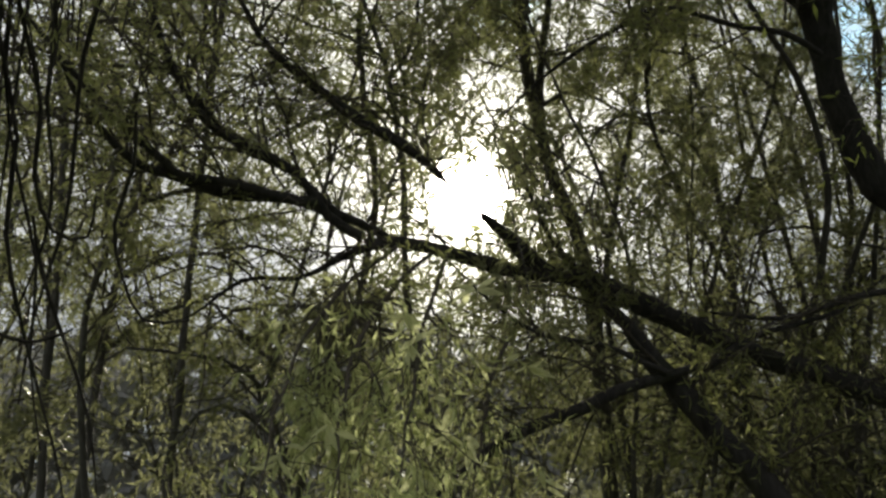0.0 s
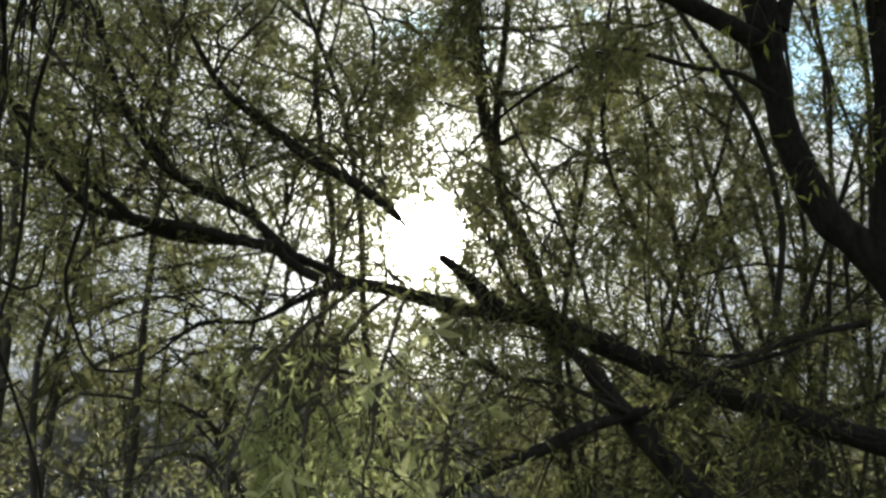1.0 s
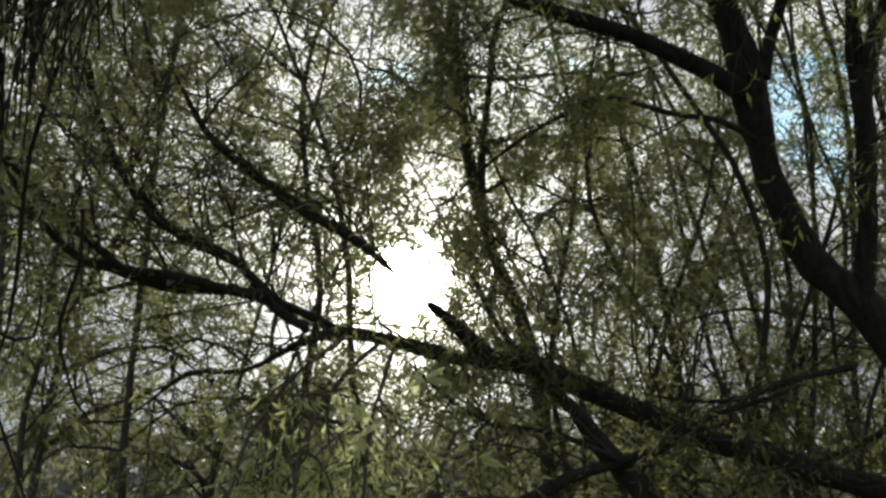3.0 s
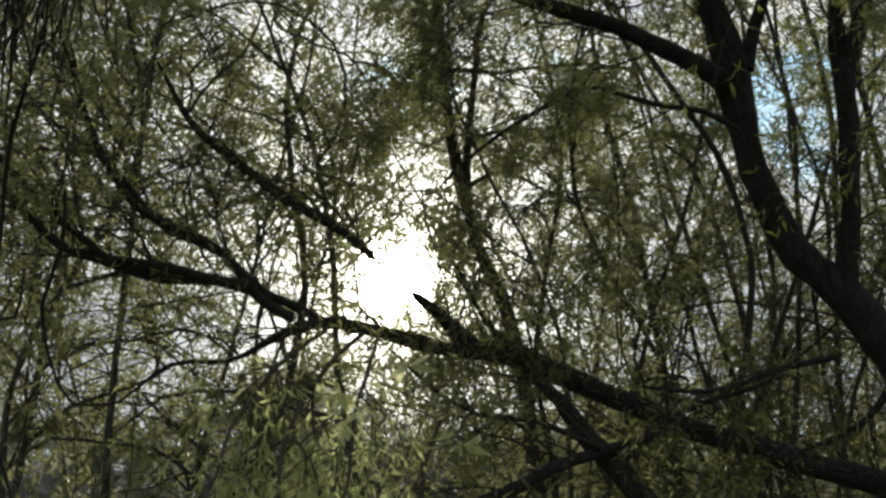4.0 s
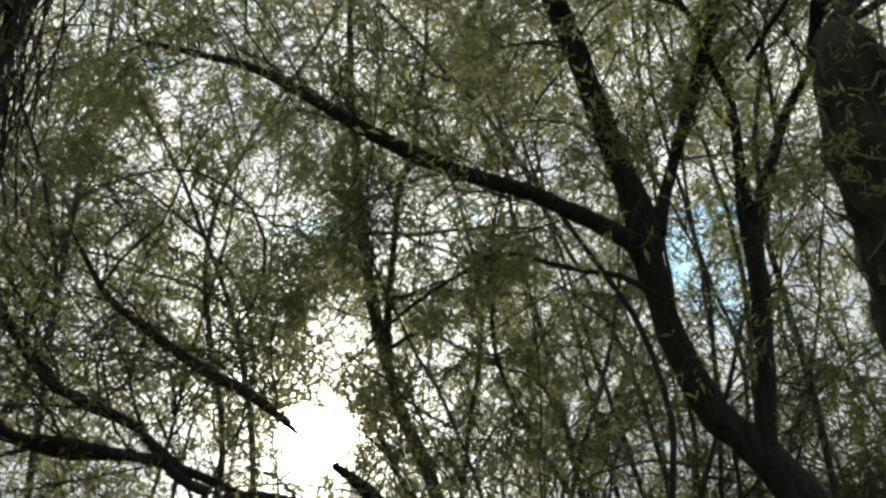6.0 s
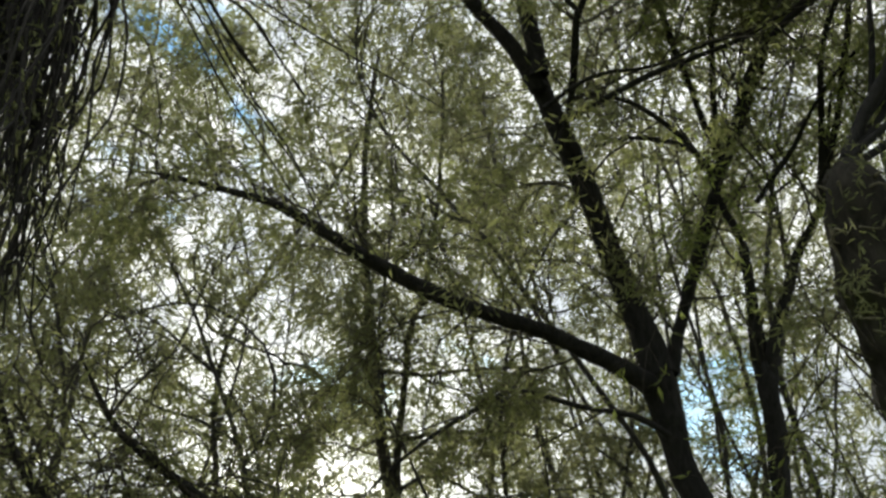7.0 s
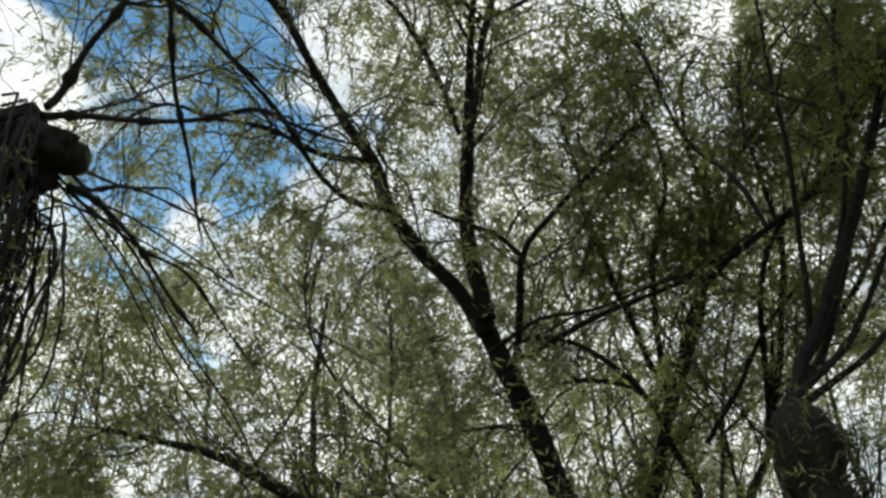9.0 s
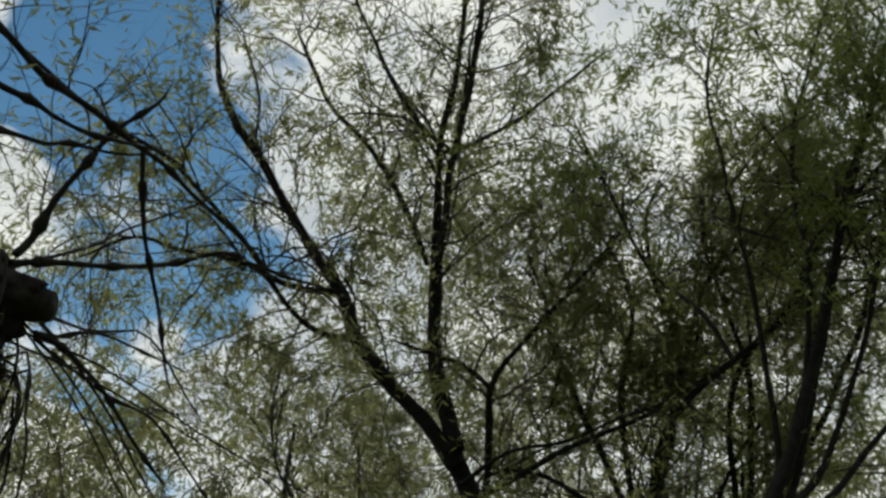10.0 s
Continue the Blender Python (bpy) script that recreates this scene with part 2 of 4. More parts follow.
def leaf_arrays(shoots, count, size, lo=0.1, hang=0.5, wide=0.19):
    """Narrow folded leaves along shoots (N, K, 4): verts and triangles."""
    n, k = shoots.shape[:2]
    which = np.repeat(np.arange(n), np.broadcast_to(count, n))
    m = len(which)
    s = (lo + (1 - lo) * rng.random(m)) * (k - 1)
    i = np.minimum(s.astype(int), k - 2)
    a, b = shoots[which, i, :3], shoots[which, i + 1, :3]
    base = a + (b - a) * (s - i)[:, None]
    tan = unit(b - a)
    side = unit(np.cross(tan, rng.normal(size=(m, 3))))
    axis = unit(tan * rng.uniform(0.2, 1.0, (m, 1)) + side * rng.uniform(0.5, 1.0, (m, 1)) - np.array([0, 0, hang]) * rng.random((m, 1)))
    flat = unit(np.cross(axis, rng.normal(size=(m, 3))))
    up = np.cross(axis, flat)
    ln = rng.uniform(*size, m)[:, None]
    wd = ln * wide * rng.uniform(0.7, 1.3, (m, 1))
    curl = rng.uniform(-0.28, 0.28, (m, 1)) * ln
    mid = base + axis * ln * 0.45 - up * wd * 0.35 + up * curl * 0.35
    left = base + axis * ln * 0.42 + flat * wd * 0.5 + up * curl * 0.3
    right = base + axis * ln * 0.42 - flat * wd * 0.5 + up * curl * 0.3
    tip = base + axis * ln * 0.95 - up * curl
    keep = ~in_sun_sightline(mid, 0.5, 2.5)
    verts = np.stack([base, right, mid, left, tip], 1)[keep].reshape(-1, 3)
    o = (np.arange(keep.sum()) * 5)[:, None, None]
    tris = (o + np.array([[0, 1, 2], [0, 2, 3], [2, 1, 4], [3, 2, 4]])).reshape(-1, 3)
    return verts, tris


def single_leaf(curl, fold):
    """One lance-shaped leaf of unit length along y, folded at the rib and curling at the tip."""
    verts, faces = [], []
    for k in range(6):
        u = k / 5
        half = 0.155 * math.sin(math.pi * min(1, 0.08 + u * 0.95)) ** 0.8 * (1 - 0.25 * u) if k < 5 else 0.004
        drop = -curl * u * u
        verts += [(-half, u, drop + fold * half), (0, u, drop), (half, u, drop + fold * half)]
    for k in range(5):
        b = 3 * k
        faces += [(b, b + 1, b + 4, b + 3), (b + 1, b + 2, b + 5, b + 4)]
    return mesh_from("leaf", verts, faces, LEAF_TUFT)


def thing(name, at, label, category, group="", kind=""):
    ob = new(name)
    ob.location = at
    return tagged(ob, label, category, group, kind)


def part(name, me, parent, label="", kind=""):
    ob = new(name, me)
    ob.parent = parent
    ob.matrix_parent_inverse = Matrix.Translation(parent.matrix_basis.translation).inverted()
    return tagged(ob, label, kind=kind)


OWNER = {}


def limb(tree, name, ctrl, mat=BARK, sides=10, wobble=0.02, label="", gnarl=0.0, knots=0):
    p = path(ctrl, 0.035 if gnarl else 0.02 if knots else 0.09, wobble)
    if knots:
        for i in range(knots // 2, len(p) - 2, knots):
            p[i, 3] *= 2.0
            p[i + 1, 3] *= 1.5
    if name in ("branch", "limb", "shoot", "bough"):
        p[:, 3] *= np.clip((1 - np.linspace(0, 1, len(p))) / 0.08, 0.25, 1)
    v, q = tube_arrays(p[None], sides)
    if gnarl:
        out = v - np.repeat(p[:, :3], sides, 0)
        for i, c in enumerate(v):
            ridge = 1 - abs(noise.noise(Vector((c[0] * 13, c[1] * 13, c[2] * 2.6))))
            knob = noise.noise(Vector(c) * 5.5)
            v[i] = c + out[i] * gnarl * (1.5 * (ridge - 0.8) + 0.9 * knob)
    OWNER[tuple(np.round(resample(p, 24)[0], 4))] = part(name, mesh_from(name, v, q, mat), tree, label)
    return resample(p, 24)


def clothe(tree, limbs, per_metre=5.0, shoot=(0.5, 1.3), twigs=6, sprigs=3, leaves=7, size=(0.035, 0.065), leaf=LEAF, droop=0.5, rise=0.25, lo=0.12, pull=(0, 0, 0), hang=0.5, single=True, thick=(0.005, 0.011), coarse=1.0):
    """Branches, twigs, sprigs and leaves on the given limbs of a tree."""
    limbs = np.stack(limbs)
    span = np.linalg.norm(np.diff(limbs[..., :3], axis=1), axis=-1).sum(1)
    first = grow(limbs, np.maximum(1, np.round(span * per_metre)).astype(int), shoot, thick, lo=lo, rise=rise, droop=droop, rings=9, pull=pull)
    owners = [OWNER[tuple(np.round(p[0], 4))] for p in limbs] if single else []
    if single:
        for shoot_path, k in zip(first, grow.which):
            v, q = tube_arrays(shoot_path[None], 5)
            part("side_branch", mesh_from("side_branch", v, q, TWIG), owners[k])
    else:
        v, q = tube_arrays(first, 4)
        part("branchwork", mesh_from("branchwork", v, q, TWIG), tree, kind="stuff")
    second = grow(first, twigs, (0.25, 0.65), (0.0028 * coarse, 0.005 * coarse), rise=0.1, droop=droop * 1.2, rings=6 if single else 5)
    third = grow(second, uneven(sprigs, second[:, 3, :3]), (0.10, 0.32), (0.0018 * coarse, 0.003 * coarse), droop=droop, rings=3)
    for name, shoots, sides in (("twigwork", second, 4 if single else 3), ("spray", third, 3)):
        v, q = tube_arrays(shoots, sides)
        part(name, mesh_from(name, v, q, TWIG), tree, kind="stuff")
    v1, t1 = leaf_arrays(second, uneven(leaves, second[:, 3, :3]), size, hang=hang)
    v2, t2 = leaf_arrays(third, uneven(leaves, third[:, 1, :3], 0.4), size, hang=hang)
    part("foliage", mesh_from("foliage", np.vstack([v1, v2]), np.vstack([t1, t2 + len(v1)]), leaf, False), tree, kind="stuff")
    clothe.second = second
    return first


# ---- ground ----
m, t, p = material("meadow_grass")
tc = t.nodes.new("ShaderNodeTexCoord").outputs["Object"]
n1 = node(t, "ShaderNodeTexNoise", Scale=0.35, Detail=8.0)
t.links.new(tc, n1.inputs["Vector"])
t.links.new(ramp(t, n1.outputs[0], [(0.35, (0.035, 0.05, 0.015)), (0.65, (0.09, 0.10, 0.035))]), p.inputs["Base Color"])
p.inputs["Roughness"].default_value = 0.95
GRASS = m
bm = bmesh.new()
bmesh.ops.create_grid(bm, x_segments=160, y_segments=160, size=900)
for vert in bm.verts:
    x, y, _ = vert.co
    far = max(0.0, (y - 60) / 200)
    vert.co.z = 0.05 * noise.noise(vert.co * 0.2) + min(1.0, far) ** 1.5 * (26 + 10 * noise.noise(Vector((x * 0.008, y * 0.004, 3))))
me = bpy.data.meshes.new("ground")
bm.to_mesh(me)
bm.free()
me.materials.append(GRASS)
tagged(new("ground", me), "rough meadow grass rising to a distant slope", "ground", kind="structure")

# ---- great willow with a forked trunk and a low bough ----
willow = thing("willow_tree", (3.85, 6.4, 0), "tall forked willow with dark bark and young green leaves", "tree")
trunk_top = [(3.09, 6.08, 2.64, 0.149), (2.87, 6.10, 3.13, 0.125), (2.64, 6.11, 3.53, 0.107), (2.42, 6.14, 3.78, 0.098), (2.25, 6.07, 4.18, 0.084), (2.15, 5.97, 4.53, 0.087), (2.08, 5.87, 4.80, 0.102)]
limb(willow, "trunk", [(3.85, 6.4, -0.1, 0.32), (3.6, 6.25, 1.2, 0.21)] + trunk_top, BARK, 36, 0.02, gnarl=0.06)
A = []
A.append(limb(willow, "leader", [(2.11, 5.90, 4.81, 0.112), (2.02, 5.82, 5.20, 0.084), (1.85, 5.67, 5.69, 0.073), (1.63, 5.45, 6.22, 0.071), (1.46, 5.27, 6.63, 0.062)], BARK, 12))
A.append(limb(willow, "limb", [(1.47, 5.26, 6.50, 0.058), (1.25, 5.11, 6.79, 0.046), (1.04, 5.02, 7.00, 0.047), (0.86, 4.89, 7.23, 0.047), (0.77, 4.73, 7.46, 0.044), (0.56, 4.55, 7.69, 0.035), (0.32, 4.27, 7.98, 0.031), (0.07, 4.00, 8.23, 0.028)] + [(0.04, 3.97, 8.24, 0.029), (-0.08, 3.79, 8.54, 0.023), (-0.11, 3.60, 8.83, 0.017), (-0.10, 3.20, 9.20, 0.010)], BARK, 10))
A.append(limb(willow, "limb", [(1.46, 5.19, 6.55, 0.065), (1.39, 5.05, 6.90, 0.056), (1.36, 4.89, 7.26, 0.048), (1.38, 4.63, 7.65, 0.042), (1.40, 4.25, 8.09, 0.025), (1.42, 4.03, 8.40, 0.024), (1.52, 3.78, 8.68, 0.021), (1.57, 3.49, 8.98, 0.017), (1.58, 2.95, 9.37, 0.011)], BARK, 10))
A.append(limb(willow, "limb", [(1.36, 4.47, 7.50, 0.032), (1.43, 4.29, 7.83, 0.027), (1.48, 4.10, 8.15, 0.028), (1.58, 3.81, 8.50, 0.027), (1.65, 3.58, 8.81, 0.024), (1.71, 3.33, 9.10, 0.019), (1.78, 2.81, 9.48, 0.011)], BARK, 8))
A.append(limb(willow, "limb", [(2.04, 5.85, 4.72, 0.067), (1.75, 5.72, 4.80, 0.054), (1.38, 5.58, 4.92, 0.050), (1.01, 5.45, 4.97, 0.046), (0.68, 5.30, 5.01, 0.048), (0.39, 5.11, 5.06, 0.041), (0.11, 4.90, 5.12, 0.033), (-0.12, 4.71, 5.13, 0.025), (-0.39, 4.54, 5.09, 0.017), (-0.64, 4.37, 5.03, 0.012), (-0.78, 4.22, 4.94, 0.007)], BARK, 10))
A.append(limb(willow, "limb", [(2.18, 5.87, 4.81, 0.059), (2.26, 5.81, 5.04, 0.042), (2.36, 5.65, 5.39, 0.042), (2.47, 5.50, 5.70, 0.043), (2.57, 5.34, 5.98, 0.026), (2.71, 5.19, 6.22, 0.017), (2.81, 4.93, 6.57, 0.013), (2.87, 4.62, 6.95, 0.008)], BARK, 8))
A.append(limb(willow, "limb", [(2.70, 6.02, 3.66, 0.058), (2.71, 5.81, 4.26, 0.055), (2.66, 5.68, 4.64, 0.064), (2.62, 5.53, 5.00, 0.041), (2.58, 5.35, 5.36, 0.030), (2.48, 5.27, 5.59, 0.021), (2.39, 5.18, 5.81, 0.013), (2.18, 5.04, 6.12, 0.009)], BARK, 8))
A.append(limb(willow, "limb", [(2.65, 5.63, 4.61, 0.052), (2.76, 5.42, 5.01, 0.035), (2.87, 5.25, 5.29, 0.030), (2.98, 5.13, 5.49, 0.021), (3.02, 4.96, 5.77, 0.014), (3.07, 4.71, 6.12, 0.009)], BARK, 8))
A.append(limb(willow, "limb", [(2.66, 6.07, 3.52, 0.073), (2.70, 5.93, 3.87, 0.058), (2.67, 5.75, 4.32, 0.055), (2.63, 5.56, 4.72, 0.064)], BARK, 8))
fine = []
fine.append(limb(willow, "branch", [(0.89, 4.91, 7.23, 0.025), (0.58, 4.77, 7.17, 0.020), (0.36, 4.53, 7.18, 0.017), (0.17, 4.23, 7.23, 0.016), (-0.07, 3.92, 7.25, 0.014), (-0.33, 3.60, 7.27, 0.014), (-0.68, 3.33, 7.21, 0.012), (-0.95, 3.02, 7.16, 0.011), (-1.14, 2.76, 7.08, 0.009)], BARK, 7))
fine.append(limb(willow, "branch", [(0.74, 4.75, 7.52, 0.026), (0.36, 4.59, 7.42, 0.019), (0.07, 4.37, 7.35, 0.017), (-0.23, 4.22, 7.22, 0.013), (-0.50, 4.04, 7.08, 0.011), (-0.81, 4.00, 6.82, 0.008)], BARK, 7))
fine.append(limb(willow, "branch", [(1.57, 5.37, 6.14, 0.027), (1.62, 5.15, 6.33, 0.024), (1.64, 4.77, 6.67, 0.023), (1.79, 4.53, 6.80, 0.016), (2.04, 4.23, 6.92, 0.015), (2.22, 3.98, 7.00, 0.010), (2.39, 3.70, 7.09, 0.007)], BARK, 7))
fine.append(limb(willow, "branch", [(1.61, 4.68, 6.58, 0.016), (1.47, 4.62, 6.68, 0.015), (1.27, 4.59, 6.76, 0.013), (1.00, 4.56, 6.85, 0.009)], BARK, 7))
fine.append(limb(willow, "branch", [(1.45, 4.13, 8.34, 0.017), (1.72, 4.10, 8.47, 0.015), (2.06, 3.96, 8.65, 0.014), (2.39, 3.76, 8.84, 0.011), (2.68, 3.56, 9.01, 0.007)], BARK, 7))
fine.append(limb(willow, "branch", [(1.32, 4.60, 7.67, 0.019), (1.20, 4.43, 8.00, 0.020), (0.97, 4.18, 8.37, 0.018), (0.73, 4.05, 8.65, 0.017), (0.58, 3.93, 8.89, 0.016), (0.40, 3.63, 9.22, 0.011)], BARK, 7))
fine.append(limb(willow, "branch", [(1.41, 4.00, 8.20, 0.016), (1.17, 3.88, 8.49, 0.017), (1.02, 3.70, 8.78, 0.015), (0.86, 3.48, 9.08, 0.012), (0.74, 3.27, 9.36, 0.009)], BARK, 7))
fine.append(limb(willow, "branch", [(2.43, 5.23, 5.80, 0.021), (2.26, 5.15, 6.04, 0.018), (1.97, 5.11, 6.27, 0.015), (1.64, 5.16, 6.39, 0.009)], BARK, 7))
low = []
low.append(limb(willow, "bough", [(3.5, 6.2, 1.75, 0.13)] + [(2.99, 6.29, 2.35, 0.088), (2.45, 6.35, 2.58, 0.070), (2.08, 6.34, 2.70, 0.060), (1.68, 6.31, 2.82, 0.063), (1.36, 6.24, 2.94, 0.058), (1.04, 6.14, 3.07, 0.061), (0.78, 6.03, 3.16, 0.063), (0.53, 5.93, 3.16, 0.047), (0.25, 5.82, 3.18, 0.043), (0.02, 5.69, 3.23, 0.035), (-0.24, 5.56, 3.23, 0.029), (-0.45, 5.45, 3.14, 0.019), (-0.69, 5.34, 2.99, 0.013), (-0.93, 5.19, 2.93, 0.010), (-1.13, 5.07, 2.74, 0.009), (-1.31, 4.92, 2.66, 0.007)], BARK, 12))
# pinched to a thread across the sun, so it vanishes as in glare
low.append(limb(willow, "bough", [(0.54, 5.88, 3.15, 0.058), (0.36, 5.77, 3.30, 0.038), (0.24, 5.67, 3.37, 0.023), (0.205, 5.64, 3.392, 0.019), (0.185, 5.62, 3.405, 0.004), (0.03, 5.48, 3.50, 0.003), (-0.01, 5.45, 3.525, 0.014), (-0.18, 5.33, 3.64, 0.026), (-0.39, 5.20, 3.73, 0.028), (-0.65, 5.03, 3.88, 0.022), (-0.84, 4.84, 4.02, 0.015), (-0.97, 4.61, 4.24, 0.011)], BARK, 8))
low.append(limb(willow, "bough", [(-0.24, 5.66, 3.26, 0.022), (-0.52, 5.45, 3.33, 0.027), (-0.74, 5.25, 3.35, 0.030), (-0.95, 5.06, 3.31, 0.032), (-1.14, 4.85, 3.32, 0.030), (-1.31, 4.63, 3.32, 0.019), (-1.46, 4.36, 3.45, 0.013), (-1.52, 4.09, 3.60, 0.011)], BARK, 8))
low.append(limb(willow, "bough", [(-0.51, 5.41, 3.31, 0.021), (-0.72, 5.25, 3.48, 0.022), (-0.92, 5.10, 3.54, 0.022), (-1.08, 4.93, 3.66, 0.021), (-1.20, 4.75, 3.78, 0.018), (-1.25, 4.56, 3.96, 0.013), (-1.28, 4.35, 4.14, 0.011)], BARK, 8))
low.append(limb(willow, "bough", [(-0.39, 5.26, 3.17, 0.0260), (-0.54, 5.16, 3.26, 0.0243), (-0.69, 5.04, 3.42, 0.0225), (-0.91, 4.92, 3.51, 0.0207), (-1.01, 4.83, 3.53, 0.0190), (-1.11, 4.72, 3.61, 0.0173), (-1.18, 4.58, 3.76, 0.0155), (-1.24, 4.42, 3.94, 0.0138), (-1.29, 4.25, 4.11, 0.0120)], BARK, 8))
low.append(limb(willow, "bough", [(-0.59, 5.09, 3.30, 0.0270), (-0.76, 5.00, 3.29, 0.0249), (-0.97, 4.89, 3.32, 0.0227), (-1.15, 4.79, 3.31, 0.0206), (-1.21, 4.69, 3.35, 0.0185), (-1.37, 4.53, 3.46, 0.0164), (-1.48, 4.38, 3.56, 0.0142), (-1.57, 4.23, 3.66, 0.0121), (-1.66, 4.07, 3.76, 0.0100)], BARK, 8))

# ---- leaning stem under the bough ----
leaning = thing("leaning_willow", (2.45, 5.65, 0), "slim leaning willow stem with crossing dark branches", "tree")
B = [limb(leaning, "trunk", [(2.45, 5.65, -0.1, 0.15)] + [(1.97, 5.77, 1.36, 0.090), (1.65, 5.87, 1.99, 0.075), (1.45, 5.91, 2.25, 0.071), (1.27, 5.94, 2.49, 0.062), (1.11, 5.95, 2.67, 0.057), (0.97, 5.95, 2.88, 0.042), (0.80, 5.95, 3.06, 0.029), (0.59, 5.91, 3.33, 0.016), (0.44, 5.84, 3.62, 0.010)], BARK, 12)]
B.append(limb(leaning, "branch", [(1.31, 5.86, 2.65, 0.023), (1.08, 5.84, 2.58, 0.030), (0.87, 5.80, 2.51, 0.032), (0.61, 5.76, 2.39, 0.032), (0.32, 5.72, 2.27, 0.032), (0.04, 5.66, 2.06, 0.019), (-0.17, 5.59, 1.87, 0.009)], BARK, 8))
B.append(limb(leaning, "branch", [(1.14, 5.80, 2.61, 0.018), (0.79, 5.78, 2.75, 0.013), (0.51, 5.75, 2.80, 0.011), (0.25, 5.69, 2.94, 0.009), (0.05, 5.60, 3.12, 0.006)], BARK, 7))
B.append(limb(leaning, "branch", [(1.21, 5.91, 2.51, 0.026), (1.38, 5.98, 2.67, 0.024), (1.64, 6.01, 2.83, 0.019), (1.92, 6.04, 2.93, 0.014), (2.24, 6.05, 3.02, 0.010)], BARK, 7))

def burl(tree, name, centre, axis, size, seed, mat):
    """A knobbly pollard head: a lump swollen by many healed cuts."""
    bm = bmesh.new()
    bmesh.ops.create_icosphere(bm, subdivisions=4, radius=1.0)
    turn = Vector(axis).to_track_quat("Z", "Y").to_matrix()
    for vert in bm.verts:
        q = vert.co.copy()
        swell = 1 + 0.30 * noise.noise(q * 1.7 + Vector((seed, 0, 0))) + 0.16 * noise.noise(q * 4.5 + Vector((0, seed, 0))) + 0.05 * noise.noise(q * 11)
        vert.co = Vector(centre) + turn @ Vector((q.x * size[0], q.y * size[1], q.z * size[2])) * swell
    for face in bm.faces:
        face.smooth = True
    me = bpy.data.meshes.new(name)
    bm.to_mesh(me)
    bm.free()
    me.materials.append(mat)
    return part(name, me, tree)


# ---- mossy pollard ----
pollard = thing("pollard_willow", (2.85, 4.75, 0), "old mossy pollard willow stump with a cut top and new shoots", "tree")
top = [(3.0, 4.8, -0.1, 0.36), (2.9, 4.65, 1.4, 0.27)] + [(2.76, 4.40, 3.10, 0.184), (2.63, 4.20, 3.81, 0.173), (2.56, 4.09, 4.14, 0.168), (2.48, 3.97, 4.45, 0.163), (2.46, 3.90, 4.65, 0.137), (2.45, 3.88, 4.77, 0.082), (2.47, 3.90, 4.82, 0.007)]
limb(pollard, "trunk", top, BARK_MOSSY, 44, 0.02, gnarl=0.16)
burl(pollard, "pollard_head", (2.48, 3.96, 4.60), (0.1, 0.1, 1), (0.125, 0.125, 0.15), 8.0, BARK_MOSSY)
burl(pollard, "burl", (2.42, 3.92, 4.69), (-0.3, 0.1, 0.9), (0.065, 0.065, 0.10), 11.0, BARK_MOSSY)
C = []
C.append(limb(pollard, "shoot", [(2.46, 3.94, 4.79, 0.047), (2.54, 3.90, 4.95, 0.036), (2.66, 3.79, 5.17, 0.034), (2.79, 3.60, 5.41, 0.032), (2.90, 3.44, 5.64, 0.025), (3.01, 3.07, 5.99, 0.018), (3.09, 2.79, 6.26, 0.012)], BARK, 8))
C.append(limb(pollard, "shoot", [(2.46, 3.88, 4.83, 0.028), (2.59, 3.86, 5.04, 0.024), (2.79, 3.74, 5.30, 0.022), (2.95, 3.50, 5.68, 0.021), (3.10, 3.11, 6.12, 0.017), (3.26, 2.61, 6.55, 0.012), (3.40, 2.00, 6.96, 0.008)], BARK, 8))
C.append(limb(willow, "limb", [(2.49, 4.96, 5.88, 0.027), (2.53, 4.68, 6.09, 0.023), (2.65, 4.41, 6.21, 0.022), (2.88, 4.11, 6.26, 0.020), (3.11, 3.80, 6.31, 0.020), (3.23, 3.40, 6.46, 0.016), (3.47, 2.88, 6.56, 0.013), (3.66, 2.44, 6.59, 0.008)], BARK, 8))
C.append(limb(pollard, "shoot", [(2.54, 3.61, 5.71, 0.013), (2.45, 3.60, 6.13, 0.013), (2.32, 3.66, 6.49, 0.011), (2.10, 3.40, 7.09, 0.010), (2.00, 3.28, 7.51, 0.006)], BARK, 8))
C.append(limb(pollard, "shoot", [(2.45, 3.89, 4.82, 0.021), (2.66, 3.86, 5.18, 0.017), (2.67, 3.37, 6.05, 0.013), (2.63, 3.08, 6.66, 0.011), (2.62, 2.84, 7.16, 0.008), (2.74, 2.58, 7.57, 0.006)], BARK, 8))
C.append(limb(pollard, "shoot", [(2.47, 3.88, 4.82, 0.021), (2.74, 3.81, 5.18, 0.017), (2.92, 3.29, 5.96, 0.013), (2.95, 2.98, 6.54, 0.011), (3.09, 2.70, 6.98, 0.008), (3.30, 2.22, 7.43, 0.006)], BARK, 8))

C.append(limb(pollard, "shoot", [(2.46, 3.88, 4.82, 0.021), (2.70, 3.81, 5.01, 0.019), (2.94, 3.64, 5.28, 0.016), (3.13, 3.38, 5.64, 0.014), (3.27, 3.07, 6.03, 0.012), (3.36, 2.71, 6.43, 0.009), (3.35, 2.31, 6.86, 0.006)], BARK, 7))
C.append(limb(pollard, "shoot", [(2.48, 3.89, 4.79, 0.021), (2.74, 3.83, 4.95, 0.018), (3.05, 3.66, 5.15, 0.015), (3.36, 3.34, 5.45, 0.013), (3.57, 2.97, 5.83, 0.009), (3.66, 2.56, 6.24, 0.005)], BARK, 7))
extra = []
